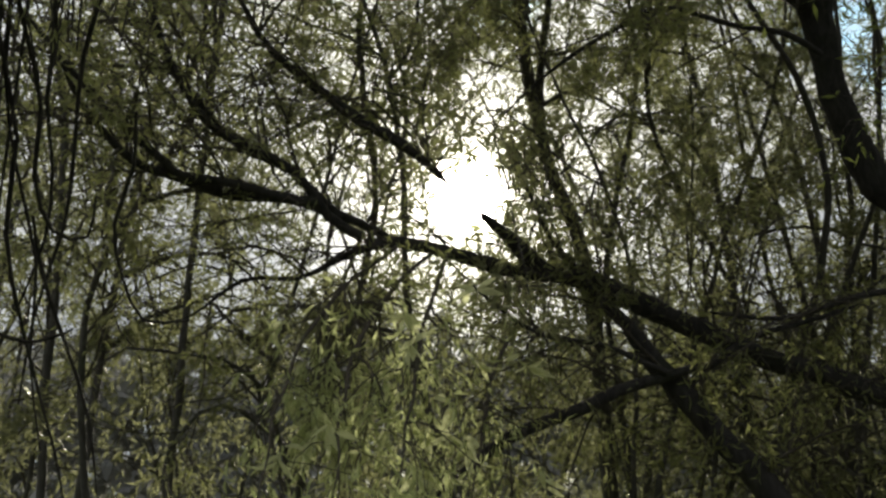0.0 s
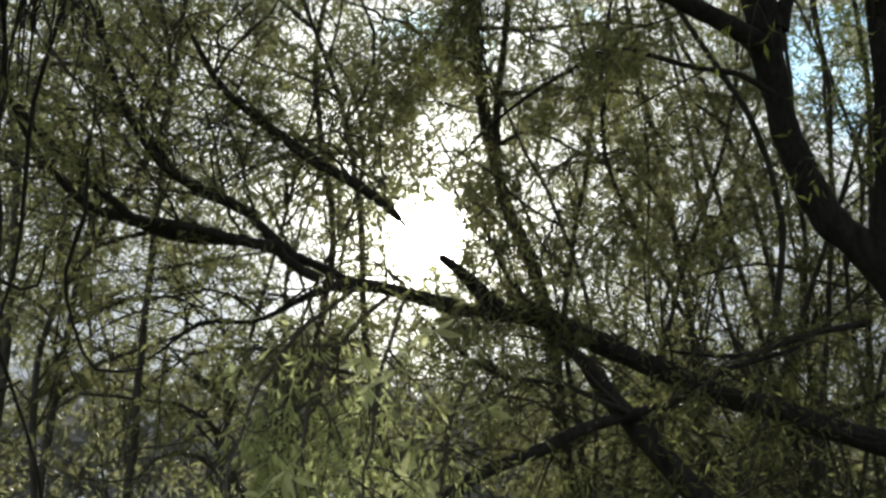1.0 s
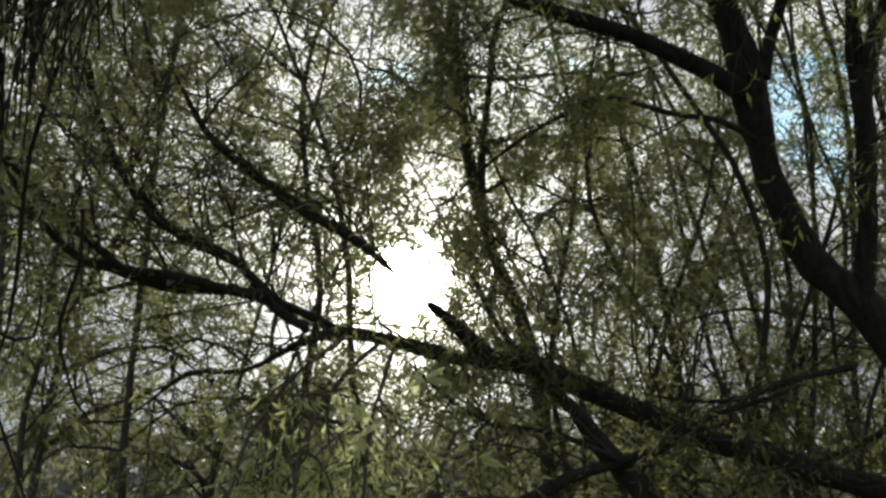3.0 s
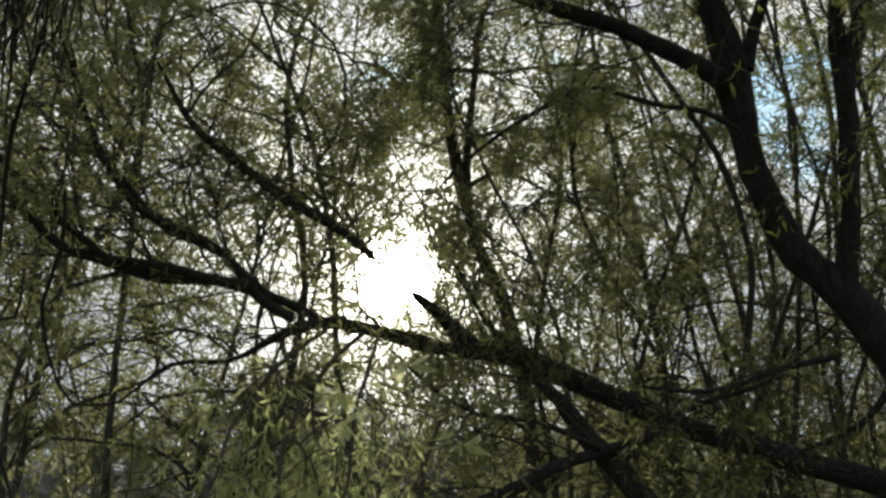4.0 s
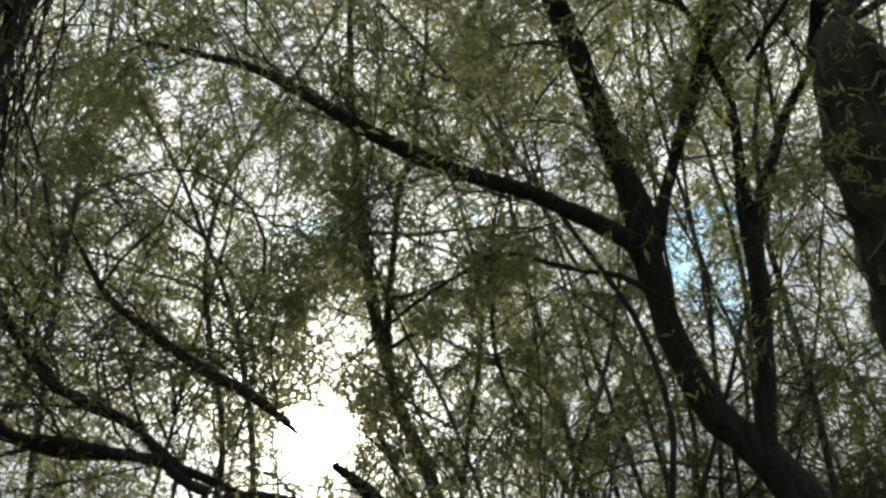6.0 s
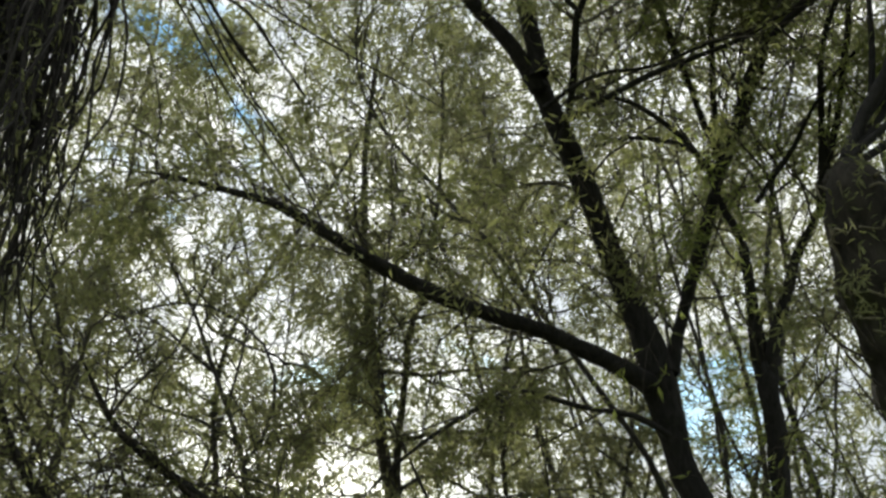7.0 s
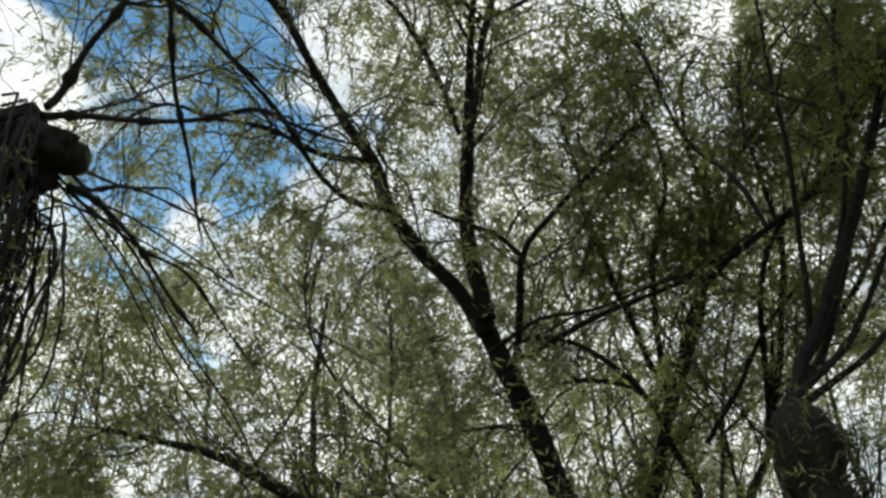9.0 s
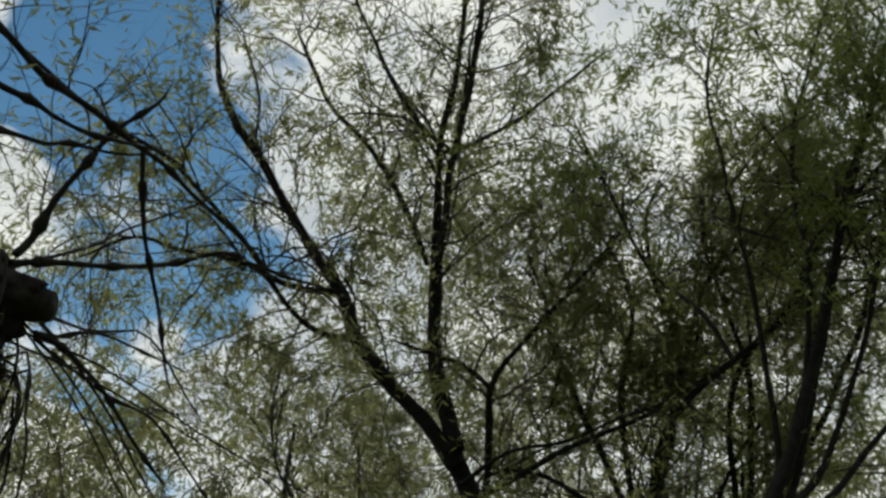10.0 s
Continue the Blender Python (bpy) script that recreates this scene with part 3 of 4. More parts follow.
extra.append(limb(willow, "branch", [(1.45, 5.18, 6.26, 0.018), (1.71, 4.92, 6.30, 0.012), (2.00, 4.75, 6.21, 0.010), (2.28, 4.50, 6.18, 0.009), (2.55, 4.26, 6.13, 0.007), (2.76, 3.96, 6.14, 0.006)], BARK, 7))
extra.append(limb(willow, "branch", [(1.55, 5.16, 6.13, 0.024), (1.84, 4.91, 6.17, 0.019), (2.14, 4.67, 6.17, 0.016), (2.41, 4.44, 6.15, 0.013), (2.67, 4.16, 6.15, 0.010), (2.85, 3.95, 6.12, 0.006)], BARK, 7))
extra.append(limb(willow, "branch", [(2.42, 5.14, 5.75, 0.019), (2.20, 5.04, 5.88, 0.016), (1.89, 5.03, 5.93, 0.013), (1.68, 5.06, 5.87, 0.009)], BARK, 7))
extra.append(limb(willow, "branch", [(2.42, 5.14, 5.75, 0.021), (2.53, 4.99, 6.00, 0.018), (2.68, 4.81, 6.24, 0.015), (2.74, 4.68, 6.46, 0.012), (2.88, 4.42, 6.74, 0.009), (2.93, 4.14, 7.05, 0.006)], BARK, 7))
extra.append(limb(willow, "branch", [(2.62, 5.12, 5.53, 0.017), (2.80, 4.96, 5.74, 0.016), (2.94, 4.78, 5.98, 0.013), (3.16, 4.55, 6.18, 0.011), (3.41, 4.32, 6.34, 0.008)], BARK, 7))
extra.append(limb(willow, "branch", [(2.05, 5.68, 4.31, 0.019), (1.83, 5.62, 4.41, 0.018), (1.54, 5.61, 4.46, 0.015), (1.16, 5.58, 4.54, 0.013), (0.78, 5.67, 4.36, 0.012), (0.53, 5.70, 4.18, 0.009), (0.28, 5.75, 3.95, 0.005)], BARK, 7))
extra.append(limb(willow, "branch", [(2.55, 6.11, 3.13, 0.023), (2.29, 6.12, 3.09, 0.018), (1.96, 6.15, 2.99, 0.015), (1.70, 6.13, 2.96, 0.012), (1.41, 6.09, 2.99, 0.008)], BARK, 7))
extra.append(limb(willow, "branch", [(2.79, 6.06, 2.92, 0.023), (2.66, 6.20, 2.77, 0.017), (2.44, 6.36, 2.68, 0.015), (2.16, 6.53, 2.62, 0.012), (1.86, 6.69, 2.49, 0.009)], BARK, 7))
crown = []
crown.append(limb(willow, "branch", [(2.57, 5.34, 5.98, 0.0220), (2.71, 4.86, 6.35, 0.0190), (2.90, 4.32, 6.90, 0.0147), (3.15, 3.92, 7.21, 0.0103), (3.48, 3.59, 7.38, 0.0060)], BARK, 7))
crown.append(limb(willow, "branch", [(2.57, 5.34, 5.98, 0.0220), (2.45, 4.79, 6.56, 0.0190), (2.54, 4.37, 7.05, 0.0147), (2.36, 4.11, 7.46, 0.0103), (2.20, 3.99, 7.73, 0.0060)], BARK, 7))
crown.append(limb(willow, "branch", [(2.98, 5.13, 5.49, 0.0200), (3.08, 4.50, 6.49, 0.0190), (3.48, 4.08, 6.75, 0.0147), (3.74, 3.72, 6.98, 0.0103), (3.95, 3.45, 7.16, 0.0060)], BARK, 7))
crown.append(limb(willow, "branch", [(2.98, 5.13, 5.49, 0.0200), (3.43, 4.43, 6.32, 0.0190), (3.54, 4.06, 6.73, 0.0147), (3.39, 3.84, 7.12, 0.0103), (3.27, 3.69, 7.44, 0.0060)], BARK, 7))
crown.append(limb(willow, "branch", [(2.57, 5.34, 5.98, 0.0220), (2.77, 4.50, 6.67, 0.0190), (2.63, 4.15, 7.18, 0.0147), (2.65, 3.92, 7.47, 0.0103), (2.81, 3.76, 7.63, 0.0060)], BARK, 7))
crown.append(limb(willow, "branch", [(2.57, 5.34, 5.98, 0.0220), (2.12, 4.72, 6.78, 0.0190), (2.01, 4.47, 7.25, 0.0125), (1.90, 4.30, 7.62, 0.0060)], BARK, 7))
crown.append(limb(willow, "branch", [(2.98, 5.13, 5.49, 0.0200), (3.66, 4.19, 6.37, 0.0190), (3.84, 3.87, 6.73, 0.0125), (4.02, 3.63, 6.99, 0.0060)], BARK, 7))
crown.append(limb(willow, "branch", [(2.98, 5.13, 5.49, 0.0200), (3.17, 4.57, 6.36, 0.0190), (3.09, 4.26, 6.84, 0.0147), (2.99, 4.03, 7.22, 0.0103), (2.98, 3.83, 7.50, 0.0060)], BARK, 7))
# moss-grown ivy stems curling over the pollard
stem_line = path(top, 0.05)
stem_line = stem_line[(stem_line[:, 2] > 3.1) & (stem_line[:, 3] > 0.06)]
for i in range(60):
    at = int(rng.integers(2, len(stem_line) - 2))
    a = rng.uniform(-3.3, 0.2)
    ctrl = []
    for k in range(4):
        x, y, z, r = stem_line[min(max(at, 0), len(stem_line) - 1)]
        lift = r * 1.06 + (0.0 if k in (0, 3) else rng.uniform(0.015, 0.05))
        ctrl.append((x + math.cos(a) * lift, y + math.sin(a) * lift, z + rng.uniform(-0.03, 0.03), 0.0065 if k < 3 else 0.002))
        a += rng.uniform(-0.2, 0.55)
        at += int(rng.integers(-1, 2))
    limb(pollard, "ivy_stem", ctrl, MOSS, 5, 0.0)

# ---- near pollard with hanging shoots ----
weeper = thing("weeping_pollard", (-1.1, 1.9, 0), "dark pollard willow head with a curtain of hanging shoots", "tree")
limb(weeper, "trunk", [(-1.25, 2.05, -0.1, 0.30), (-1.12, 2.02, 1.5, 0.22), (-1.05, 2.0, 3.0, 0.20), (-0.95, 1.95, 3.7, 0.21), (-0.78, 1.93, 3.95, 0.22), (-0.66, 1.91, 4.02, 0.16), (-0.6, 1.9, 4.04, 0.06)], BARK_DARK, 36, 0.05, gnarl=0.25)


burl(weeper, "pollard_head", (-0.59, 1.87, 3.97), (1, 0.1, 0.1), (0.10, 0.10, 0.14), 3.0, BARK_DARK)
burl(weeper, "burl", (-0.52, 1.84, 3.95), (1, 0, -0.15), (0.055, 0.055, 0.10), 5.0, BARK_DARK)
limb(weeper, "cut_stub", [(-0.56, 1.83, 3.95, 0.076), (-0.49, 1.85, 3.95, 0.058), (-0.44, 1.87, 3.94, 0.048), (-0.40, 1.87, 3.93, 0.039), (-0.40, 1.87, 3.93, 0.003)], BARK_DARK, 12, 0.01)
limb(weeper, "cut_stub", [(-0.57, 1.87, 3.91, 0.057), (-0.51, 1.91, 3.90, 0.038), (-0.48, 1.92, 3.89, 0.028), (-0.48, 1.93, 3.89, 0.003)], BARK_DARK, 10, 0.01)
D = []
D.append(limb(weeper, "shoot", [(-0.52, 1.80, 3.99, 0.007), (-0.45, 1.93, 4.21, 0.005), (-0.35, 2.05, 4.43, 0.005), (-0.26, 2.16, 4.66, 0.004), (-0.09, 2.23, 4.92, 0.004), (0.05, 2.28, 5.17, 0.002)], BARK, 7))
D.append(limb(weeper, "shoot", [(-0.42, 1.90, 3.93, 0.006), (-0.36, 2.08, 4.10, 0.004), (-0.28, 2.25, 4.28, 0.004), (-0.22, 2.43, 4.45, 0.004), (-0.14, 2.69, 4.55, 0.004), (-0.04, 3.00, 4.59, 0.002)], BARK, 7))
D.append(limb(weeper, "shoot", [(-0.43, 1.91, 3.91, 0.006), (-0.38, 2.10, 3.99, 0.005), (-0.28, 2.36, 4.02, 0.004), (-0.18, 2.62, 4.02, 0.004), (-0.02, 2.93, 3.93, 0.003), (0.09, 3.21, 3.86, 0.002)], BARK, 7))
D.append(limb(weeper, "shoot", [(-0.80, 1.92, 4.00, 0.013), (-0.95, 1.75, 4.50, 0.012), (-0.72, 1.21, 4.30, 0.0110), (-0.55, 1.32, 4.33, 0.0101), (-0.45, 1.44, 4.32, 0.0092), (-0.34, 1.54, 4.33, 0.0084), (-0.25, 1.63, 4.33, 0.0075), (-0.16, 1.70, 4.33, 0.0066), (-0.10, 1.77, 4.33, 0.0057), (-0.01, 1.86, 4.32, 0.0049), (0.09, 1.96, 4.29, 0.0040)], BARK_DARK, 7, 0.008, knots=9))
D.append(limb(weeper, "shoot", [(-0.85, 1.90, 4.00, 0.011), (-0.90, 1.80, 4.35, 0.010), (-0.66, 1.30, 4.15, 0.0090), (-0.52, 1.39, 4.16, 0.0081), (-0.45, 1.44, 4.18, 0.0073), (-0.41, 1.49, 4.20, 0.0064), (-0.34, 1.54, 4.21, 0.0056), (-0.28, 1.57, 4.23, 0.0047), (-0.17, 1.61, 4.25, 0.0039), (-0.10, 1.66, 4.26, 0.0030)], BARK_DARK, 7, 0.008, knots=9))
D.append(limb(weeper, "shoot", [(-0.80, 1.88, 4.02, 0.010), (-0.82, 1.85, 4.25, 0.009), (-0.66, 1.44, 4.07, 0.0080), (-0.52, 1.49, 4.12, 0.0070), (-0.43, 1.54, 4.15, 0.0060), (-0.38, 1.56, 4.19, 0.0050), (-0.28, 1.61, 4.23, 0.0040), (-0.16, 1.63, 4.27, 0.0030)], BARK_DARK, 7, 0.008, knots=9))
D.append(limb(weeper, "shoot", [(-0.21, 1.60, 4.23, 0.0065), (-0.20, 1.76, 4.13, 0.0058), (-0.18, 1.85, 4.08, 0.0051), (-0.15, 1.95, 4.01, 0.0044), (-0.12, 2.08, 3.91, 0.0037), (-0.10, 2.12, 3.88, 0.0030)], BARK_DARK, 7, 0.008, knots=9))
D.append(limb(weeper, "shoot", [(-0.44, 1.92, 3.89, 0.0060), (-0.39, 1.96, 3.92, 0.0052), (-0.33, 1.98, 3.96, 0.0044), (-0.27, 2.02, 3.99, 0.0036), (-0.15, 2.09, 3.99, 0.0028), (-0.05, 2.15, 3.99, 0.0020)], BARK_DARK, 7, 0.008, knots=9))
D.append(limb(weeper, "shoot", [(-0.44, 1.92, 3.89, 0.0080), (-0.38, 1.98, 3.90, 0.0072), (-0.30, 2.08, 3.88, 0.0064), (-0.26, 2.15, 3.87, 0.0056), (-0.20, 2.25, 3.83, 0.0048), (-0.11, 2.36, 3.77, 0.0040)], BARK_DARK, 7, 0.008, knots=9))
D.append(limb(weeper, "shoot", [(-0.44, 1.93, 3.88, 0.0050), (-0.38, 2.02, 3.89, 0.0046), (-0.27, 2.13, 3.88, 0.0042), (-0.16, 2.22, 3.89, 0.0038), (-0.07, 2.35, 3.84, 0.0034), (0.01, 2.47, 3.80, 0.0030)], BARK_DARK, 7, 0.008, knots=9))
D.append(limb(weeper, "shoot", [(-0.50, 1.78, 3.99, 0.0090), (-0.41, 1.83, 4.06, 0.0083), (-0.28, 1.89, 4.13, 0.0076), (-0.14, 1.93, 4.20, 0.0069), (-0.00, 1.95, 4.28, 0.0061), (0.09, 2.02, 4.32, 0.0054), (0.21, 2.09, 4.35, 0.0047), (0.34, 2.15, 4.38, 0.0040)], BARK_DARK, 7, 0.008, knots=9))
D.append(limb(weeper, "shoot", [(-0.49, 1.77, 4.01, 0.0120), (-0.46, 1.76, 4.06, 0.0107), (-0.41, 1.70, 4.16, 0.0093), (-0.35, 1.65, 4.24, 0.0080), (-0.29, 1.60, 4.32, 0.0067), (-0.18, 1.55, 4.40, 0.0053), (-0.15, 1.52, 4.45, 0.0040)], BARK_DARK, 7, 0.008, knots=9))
for i in range(4):
    x, y, z = -0.48 + rng.normal() * 0.05, 1.9 + rng.normal() * 0.05, 3.92 + rng.normal() * 0.04
    reach, fall, deep = rng.uniform(0.3, 1.0), rng.uniform(0.2, 1.4), rng.uniform(0.0, 0.8)
    D.append(limb(weeper, "shoot", [(x, y, z, 0.004), (x + reach * 0.33, y + deep * 0.33, z - fall * 0.28, 0.003), (x + reach * 0.7, y + deep * 0.7, z - fall * 0.68, 0.0022), (x + reach, y + deep, z - fall, 0.0016)], BARK_DARK, 5))

# ---- curtain of hanging shoots ----
strands = []
for i in range(250):
    u = rng.random() ** 0.6
    x, y, z = -1.0 + 0.44 * u + rng.normal() * 0.025, 1.95 + rng.normal() * 0.13, 3.88 + rng.normal() * 0.045
    out, drop = rng.uniform(-0.03, 0.10) * (0.3 + u), rng.uniform(0.8, 1.35) * (1.05 - 0.15 * u)
    if i < 26:
        x, drop = -0.98 + 0.16 * rng.random(), rng.uniform(2.0, 3.2)
    ctrl = [(x, y, z, 0.0042), (x + out * 0.7, y, z + 0.03, 0.0042)]
    for k in (0.15, 0.35, 0.6, 0.8, 1.0):
        ctrl.append((x + out * (1 - 0.4 * k) - 0.04 * k * min(drop, 1.4) + rng.normal() * 0.022, y + rng.normal() * 0.03, z - drop * k, 0.0042 * (1.1 - 0.6 * k)))
    strands.append(resample(path(ctrl, 0.12), 18))
strands = np.stack(strands)
for strand in strands:
    v, q = tube_arrays(strand[None], 5)
    part("hanging_shoot", mesh_from("hanging_shoot", v, q, BARK_DARK), weeper)
buds = grow(strands, 9, (0.03, 0.12), (0.0015, 0.003), angle=(20, 60), rise=-0.3, droop=0.8, rings=4)
v, q = tube_arrays(buds, 3)
part("bud_growth", mesh_from("bud_growth", v, q, BARK_DARK), weeper, kind="stuff")
v, q = leaf_arrays(buds, 2, (0.02, 0.045), hang=1.0)
part("bud_leaves", mesh_from("bud_leaves", v, q, LEAF, False), weeper, kind="stuff")

# longer, crooked shoots that hang lower
for crooked in (
    [(-0.81, 2.13, 2.86, 0.005), (-0.82, 2.23, 2.71, 0.005), (-0.85, 2.30, 2.59, 0.005), (-0.85, 2.37, 2.46, 0.004), (-0.87, 2.43, 2.32, 0.004), (-0.93, 2.47, 2.18, 0.003)],
    [(-0.86, 2.02, 2.79, 0.005), (-0.84, 2.13, 2.64, 0.005), (-0.83, 2.21, 2.53, 0.005), (-0.85, 2.27, 2.40, 0.005), (-0.82, 2.33, 2.30, 0.004), (-0.76, 2.37, 2.30, 0.004), (-0.75, 2.36, 2.39, 0.002)],
    [(-0.72, 2.24, 2.92, 0.005), (-0.80, 2.35, 2.72, 0.005), (-0.83, 2.43, 2.55, 0.005), (-0.86, 2.51, 2.37, 0.004), (-0.93, 2.56, 2.17, 0.004), (-0.96, 2.60, 1.98, 0.002)],
    [(-0.89, 2.08, 2.66, 0.005), (-0.87, 2.20, 2.46, 0.005), (-0.90, 2.28, 2.28, 0.005), (-0.87, 2.36, 2.08, 0.004), (-0.81, 2.43, 1.86, 0.003), (-0.79, 2.47, 1.74, 0.002)],
    [(-0.90, 2.42, 2.37, 0.004), (-0.89, 2.49, 2.25, 0.005), (-0.86, 2.56, 2.12, 0.004), (-0.81, 2.63, 1.95, 0.004), (-0.79, 2.68, 1.78, 0.002)],
    [(-0.72, 2.50, 2.65, 0.004), (-0.74, 2.58, 2.54, 0.005), (-0.79, 2.65, 2.42, 0.005), (-0.78, 2.73, 2.30, 0.004), (-0.74, 2.80, 2.21, 0.004), (-0.64, 2.86, 2.23, 0.003)],
    [(-0.92, 2.27, 2.08, 0.005), (-0.85, 2.31, 2.06, 0.004), (-0.80, 2.32, 2.07, 0.004), (-0.76, 2.33, 2.09, 0.002)],
    [(-0.87, 2.11, 2.85, 0.004), (-0.92, 2.23, 2.63, 0.004), (-0.91, 2.33, 2.44, 0.004), (-0.88, 2.42, 2.26, 0.004), (-0.90, 2.48, 2.06, 0.003), (-0.88, 2.54, 1.87, 0.002)],
):
    limb(weeper, "hanging_shoot", crooked, BARK_DARK, 6, 0.012)
reseed(21)
# ---- near drooping sprays ----
spray_limbs = [
    limb(leaning, "branch", [(-0.06, 5.10, 3.03, 0.011), (-0.23, 4.83, 2.79, 0.010), (-0.33, 4.55, 2.53, 0.009), (-0.37, 4.27, 2.26, 0.007), (-0.36, 3.98, 2.02, 0.005), (-0.34, 3.68, 1.81, 0.003)], TWIG, 6),
    limb(leaning, "branch", [(-0.21, 4.99, 3.03, 0.011), (-0.44, 4.70, 2.75, 0.009), (-0.56, 4.40, 2.46, 0.008), (-0.59, 4.10, 2.19, 0.006), (-0.57, 3.78, 1.95, 0.004), (-0.55, 3.45, 1.75, 0.003)], TWIG, 6),
    limb(leaning, "branch", [(0.02, 5.10, 3.04, 0.011), (-0.06, 4.77, 2.72, 0.009), (-0.10, 4.42, 2.41, 0.008), (-0.13, 4.07, 2.11, 0.005), (-0.15, 3.69, 1.82, 0.003)], TWIG, 6),
    limb(leaning, "branch", [(0.31, 5.28, 2.68, 0.010), (0.21, 5.06, 2.43, 0.009), (0.16, 4.83, 2.16, 0.006), (0.12, 4.59, 1.87, 0.004)], TWIG, 6),
]

reseed(33)
# ---- shoots sprouting from the pollard trunk ----
sprouts = []
for i in range(14):
    h = rng.uniform(3.4, 4.7)
    a = rng.uniform(-3.0, 0.2)
    x, y = 2.62 - (h - 3.0) * 0.07 + math.cos(a) * 0.15, 4.40 - (h - 3.0) * 0.24 + math.sin(a) * 0.15
    dx, dy = math.cos(a) * rng.uniform(0.1, 0.3), math.sin(a) * rng.uniform(0.05, 0.2)
    sprouts.append(limb(pollard, "sprout", [(x, y, h, 0.006), (x + dx * 0.6, y + dy * 0.6, h + 0.12, 0.005), (x + dx, y + dy, h + rng.uniform(0.25, 0.6), 0.002)], TWIG, 5, 0.0))

# ---- growth ----
clothe(pollard, sprouts, per_metre=7, shoot=(0.15, 0.4), twigs=3, sprigs=2, leaves=4, size=(0.04, 0.07), thick=(0.002, 0.003))
clothe(willow, A[:4], per_metre=7.5, shoot=(0.6, 1.7), twigs=7, sprigs=3, leaves=3.0, size=(0.055, 0.10))
clothe(willow, A[4:5], single=False, per_metre=12, shoot=(0.6, 1.7), twigs=8, sprigs=4, leaves=2.8, size=(0.05, 0.09), thick=(0.004, 0.008))
clothe(willow, A[5:], per_metre=5.5, shoot=(0.6, 1.8), twigs=7, sprigs=3, leaves=3.0, size=(0.055, 0.10), leaf=LEAF_LIFTED)
clothe(willow, fine, per_metre=6.5, shoot=(0.5, 1.4), twigs=6, sprigs=3, leaves=3.2, size=(0.055, 0.10))
clothe(willow, extra, single=False, per_metre=4, shoot=(0.6, 1.7), twigs=7, sprigs=3, leaves=3.2, size=(0.055, 0.10), thick=(0.004, 0.008))
reseed(41)
clothe(willow, crown, single=False, per_metre=8, shoot=(0.4, 1.1), twigs=7, sprigs=3, leaves=3.2, size=(0.055, 0.10), lo=0.45, rise=0.05, droop=0.7, thick=(0.004, 0.008))
reseed(42)
clothe(willow, low, per_metre=6, shoot=(0.6, 1.7), twigs=8, sprigs=3, leaves=2.4, size=(0.045, 0.075), thick=(0.004, 0.009), droop=0.3, rise=0.35)
reseed(43)
clothe(leaning, B, per_metre=6, shoot=(0.5, 1.4), twigs=7, sprigs=4, leaves=2.2, size=(0.045, 0.075))
reseed(44)
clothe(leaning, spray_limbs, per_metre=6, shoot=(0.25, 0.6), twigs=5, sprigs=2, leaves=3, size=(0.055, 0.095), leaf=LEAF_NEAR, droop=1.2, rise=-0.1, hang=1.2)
# tufts of larger, paler leaves on the drooping sprays, each leaf by itself
ends = clothe.second[np.argsort(clothe.second[:, -1, 1])[::-1]]
leaf_meshes = [single_leaf(0.25, 0.5), single_leaf(-0.2, 0.42), single_leaf(0.45, 0.55), single_leaf(0.05, 0.36)]
owner = OWNER[tuple(np.round(spray_limbs[0][0], 4))]
pick = rng.choice(len(ends), 50, replace=False)
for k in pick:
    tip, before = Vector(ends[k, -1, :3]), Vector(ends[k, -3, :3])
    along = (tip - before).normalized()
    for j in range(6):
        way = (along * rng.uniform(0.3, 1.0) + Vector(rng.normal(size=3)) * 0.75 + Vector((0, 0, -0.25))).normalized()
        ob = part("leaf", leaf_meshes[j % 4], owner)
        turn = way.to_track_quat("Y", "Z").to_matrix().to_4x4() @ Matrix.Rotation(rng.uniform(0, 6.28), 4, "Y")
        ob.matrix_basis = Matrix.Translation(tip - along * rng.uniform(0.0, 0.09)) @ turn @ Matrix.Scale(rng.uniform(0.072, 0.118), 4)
reseed(45)
clothe(pollard, C, lo=0.42, per_metre=4.0, shoot=(0.6, 1.6), twigs=8, sprigs=3, leaves=3.4, rise=0.0, droop=0.8, size=(0.055, 0.10), leaf=LEAF_LIFTED)
clothe(weeper, D, per_metre=3, shoot=(0.15, 0.5), twigs=3, sprigs=2, leaves=2, size=(0.03, 0.055), thick=(0.0015, 0.003))


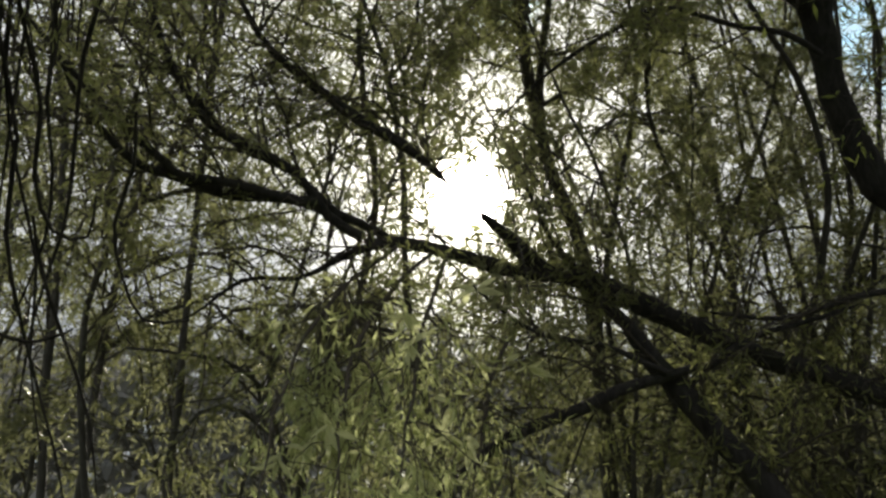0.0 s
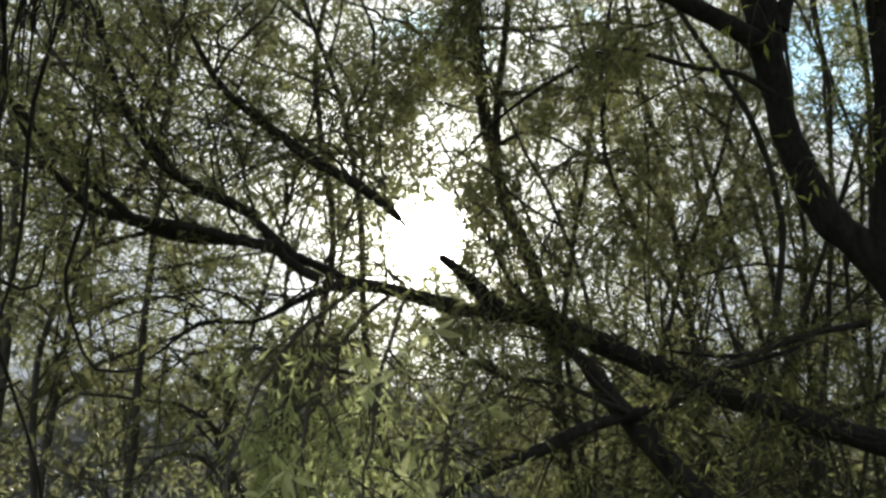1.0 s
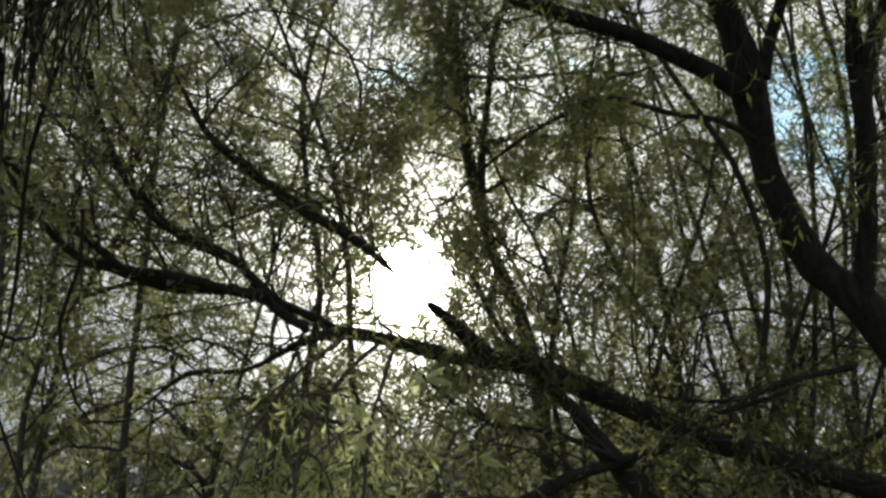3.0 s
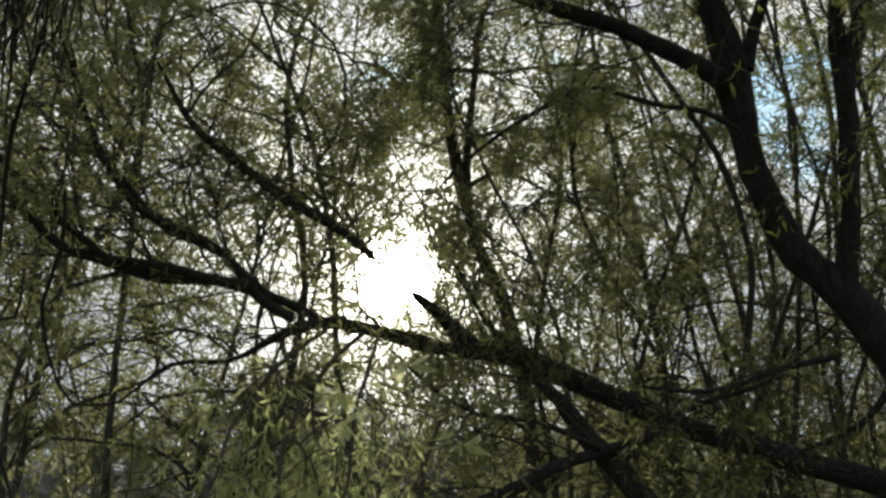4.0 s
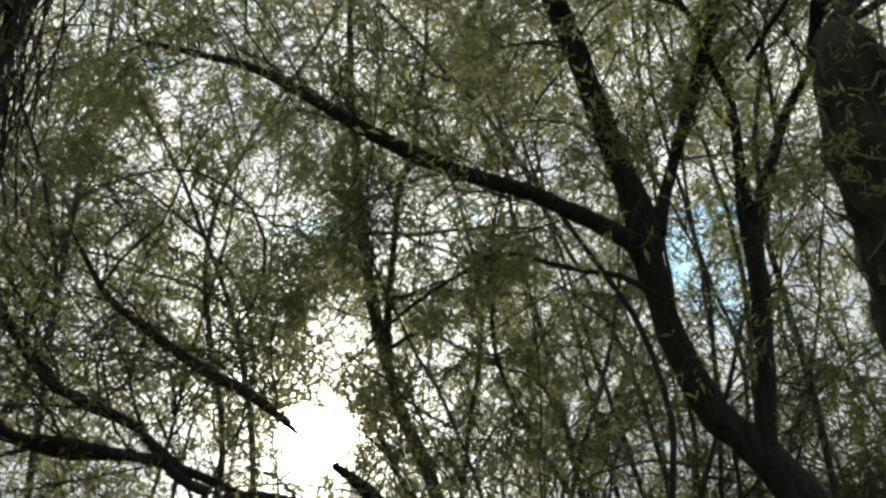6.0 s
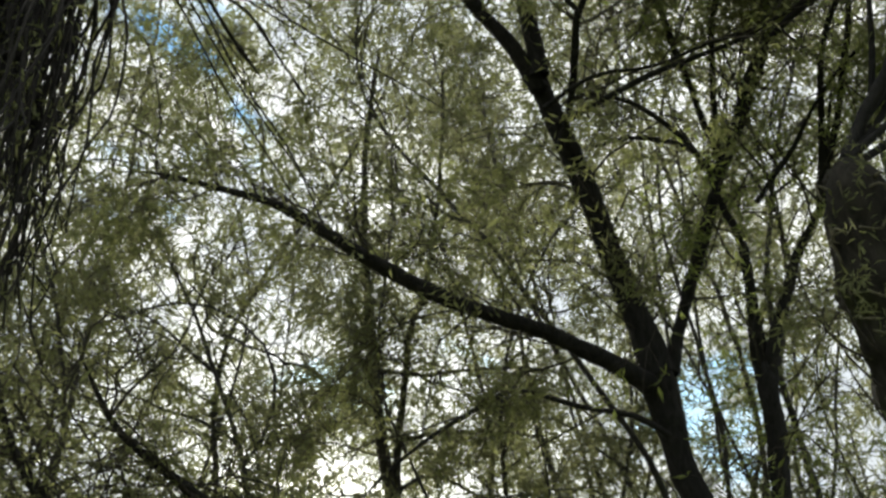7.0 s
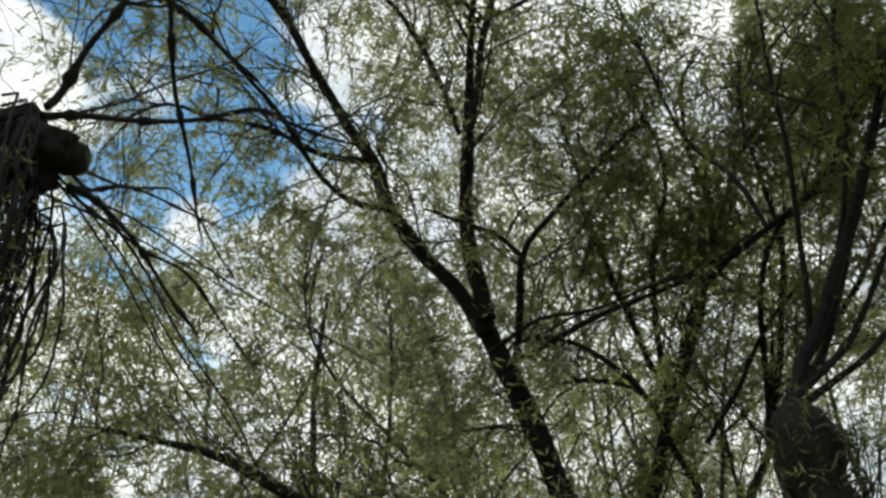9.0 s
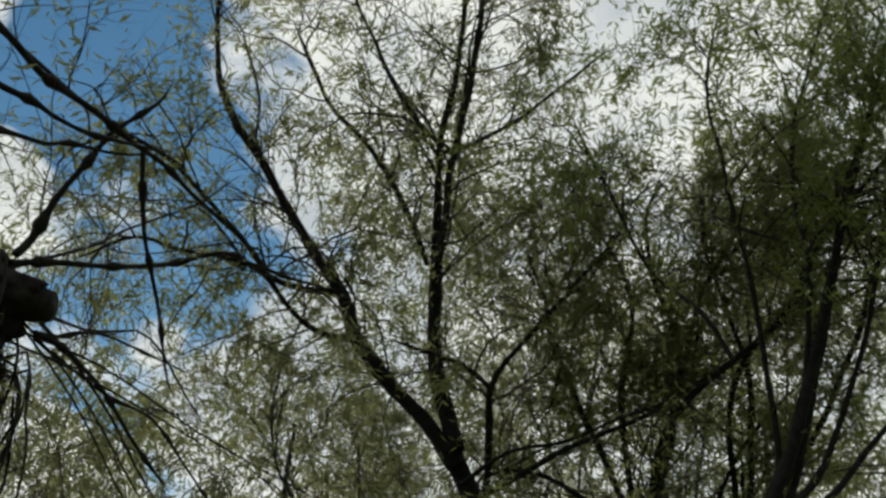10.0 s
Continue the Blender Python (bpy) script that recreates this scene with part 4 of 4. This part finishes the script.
# ---- willows behind ----
def back_willow(x, y, high, dense, leafy, lo=0.25):
    tree = thing("background_willow", (x, y, 0), "tall slender-stemmed willow further back among the others", "tree", "willows behind")
    reseed(int(1000 + x * 100 + y * 10))
    stems, arms = [], []
    for i in range(6):
        a = i * 2.4 + rng.uniform(-0.4, 0.4)
        lean, h = rng.uniform(0.6, 3.6), high * rng.uniform(0.65, 1.0)
        h -= lean * 0.8
        thick = rng.uniform(0.018, 0.045)
        ctrl = [(x + 0.25 * math.cos(a), y + 0.25 * math.sin(a), -0.1, thick)]
        for u in (0.22, 0.42, 0.6, 0.8, 1.0):
            a += rng.uniform(-0.55, 0.55)
            ctrl.append((x + math.cos(a) * (0.25 + lean * u), y + math.sin(a) * (0.25 + lean * u), h * u, thick * (1 - 0.85 * u)))
        p = path(ctrl, 0.3)
        # leave out stems that cross the camera's line to the sun
        if in_sun_sightline(p[:, :3], 2.7, 0.0).any():
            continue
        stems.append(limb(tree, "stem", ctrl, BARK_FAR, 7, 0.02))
    arms = grow(np.stack(stems), 6, (1.4, 3.2), (0.010, 0.022), angle=(35, 80), lo=max(0.2, lo - 0.12), rise=0.15, droop=0.25, crook=0.16, rings=24)
    for arm in arms:
        v, q = tube_arrays(arm[None, ::2], 6)
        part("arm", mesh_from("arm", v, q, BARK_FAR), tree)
    clothe(tree, stems + list(arms), per_metre=dense, shoot=(0.5, 1.5), twigs=6, sprigs=2, leaves=leafy, size=(0.07, 0.115), leaf=LEAF_FAR, droop=0.6, lo=lo, single=False, coarse=1.35)
    return tree


back_willow(-3.7, 8.4, 11.5, 3.6, 3)
back_willow(-1.4, 9.2, 13.0, 3.6, 4)
back_willow(1.2, 9.6, 14.0, 2.8, 4)
back_willow(3.9, 9.4, 15.5, 2.2, 5, 0.68)
back_willow(3.6, 7.8, 14.5, 2.4, 5, 0.70)
back_willow(1.6, 13.5, 14.5, 1.2, 4)
back_willow(4.3, 8.2, 8.6, 3.4, 4, 0.34)
back_willow(3.9, 8.9, 7.0, 2.0, 4, 0.25)
back_willow(3.5, 9.8, 9.6, 3.4, 4, 0.28)
back_willow(4.9, 10.0, 9.2, 3.2, 4, 0.2)
back_willow(-1.9, 6.9, 13.0, 2.8, 4, 0.35)
back_willow(0.9, 7.6, 13.5, 2.4, 4, 0.5)
back_willow(2.6, 8.4, 15.0, 2.4, 5, 0.70)

# ---- slim forked willow close behind the bough ----
slim = thing("background_willow", (1.45, 9.5, 0), "slim forked willow stem with thin level branches", "tree", "willows behind")
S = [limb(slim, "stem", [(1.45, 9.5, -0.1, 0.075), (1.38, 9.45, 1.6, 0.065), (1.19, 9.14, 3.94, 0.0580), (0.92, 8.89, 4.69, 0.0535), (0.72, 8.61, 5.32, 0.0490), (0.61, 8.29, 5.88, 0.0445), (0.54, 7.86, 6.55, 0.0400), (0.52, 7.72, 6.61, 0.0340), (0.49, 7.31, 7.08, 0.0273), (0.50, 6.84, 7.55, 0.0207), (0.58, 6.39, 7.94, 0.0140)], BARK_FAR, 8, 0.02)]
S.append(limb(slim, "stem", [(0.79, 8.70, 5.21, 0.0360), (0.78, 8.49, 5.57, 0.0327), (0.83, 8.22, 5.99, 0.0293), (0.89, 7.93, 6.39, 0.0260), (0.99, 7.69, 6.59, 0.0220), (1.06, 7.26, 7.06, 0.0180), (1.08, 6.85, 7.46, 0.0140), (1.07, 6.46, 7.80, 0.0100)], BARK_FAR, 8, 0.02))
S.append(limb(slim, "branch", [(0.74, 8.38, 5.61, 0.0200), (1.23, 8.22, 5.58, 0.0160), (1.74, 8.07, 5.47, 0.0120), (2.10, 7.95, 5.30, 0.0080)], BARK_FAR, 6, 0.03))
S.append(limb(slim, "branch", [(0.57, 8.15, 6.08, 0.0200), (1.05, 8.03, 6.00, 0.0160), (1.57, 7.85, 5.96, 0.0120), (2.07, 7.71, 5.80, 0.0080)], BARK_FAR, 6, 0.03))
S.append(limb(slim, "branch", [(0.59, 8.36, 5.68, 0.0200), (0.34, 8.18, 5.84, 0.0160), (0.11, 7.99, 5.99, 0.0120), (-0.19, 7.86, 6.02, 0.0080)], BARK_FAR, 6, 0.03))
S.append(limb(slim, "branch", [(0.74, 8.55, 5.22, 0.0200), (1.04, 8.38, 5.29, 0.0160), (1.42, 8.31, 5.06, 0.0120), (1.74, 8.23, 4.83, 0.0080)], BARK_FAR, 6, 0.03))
clothe(slim, S, per_metre=1.6, shoot=(0.5, 1.3), twigs=6, sprigs=2, leaves=4, size=(0.07, 0.115), leaf=LEAF_FAR, lo=0.35, single=False, coarse=1.35)

# ---- distant woodland ----
reseed(55)
count = 24000
x = rng.uniform(-48, 48, count)
y = 46 + rng.uniform(0, 14, count)
crest = np.array([11.5 + 3.6 * noise.noise(Vector((a * 0.13, 0, 2))) + 1.2 * noise.noise(Vector((a * 0.6, 0, 7))) for a in x])
z = crest * rng.random(count) ** 0.6
clump = np.stack([x, y, z], 1)
ends = clump + rng.normal(size=(count, 3)) * 0.35
v, q = leaf_arrays(np.stack([np.c_[clump, np.zeros(count)], np.c_[ends, np.zeros(count)]], 1), 1, (0.7, 1.5), wide=0.5)
# lightened blue-grey leaf: the haze of distance is painted into its colour
WOOD = leaf_material("hazed_leaf", (0.23, 0.23, 0.245), (0.13, 0.135, 0.145), (0.20, 0.205, 0.21), 0.3)
tagged(new("distant_woodland", mesh_from("distant_woodland", v, q, WOOD, False)), "belt of distant woodland with grey haze in its colour", "woodland", kind="stuff")
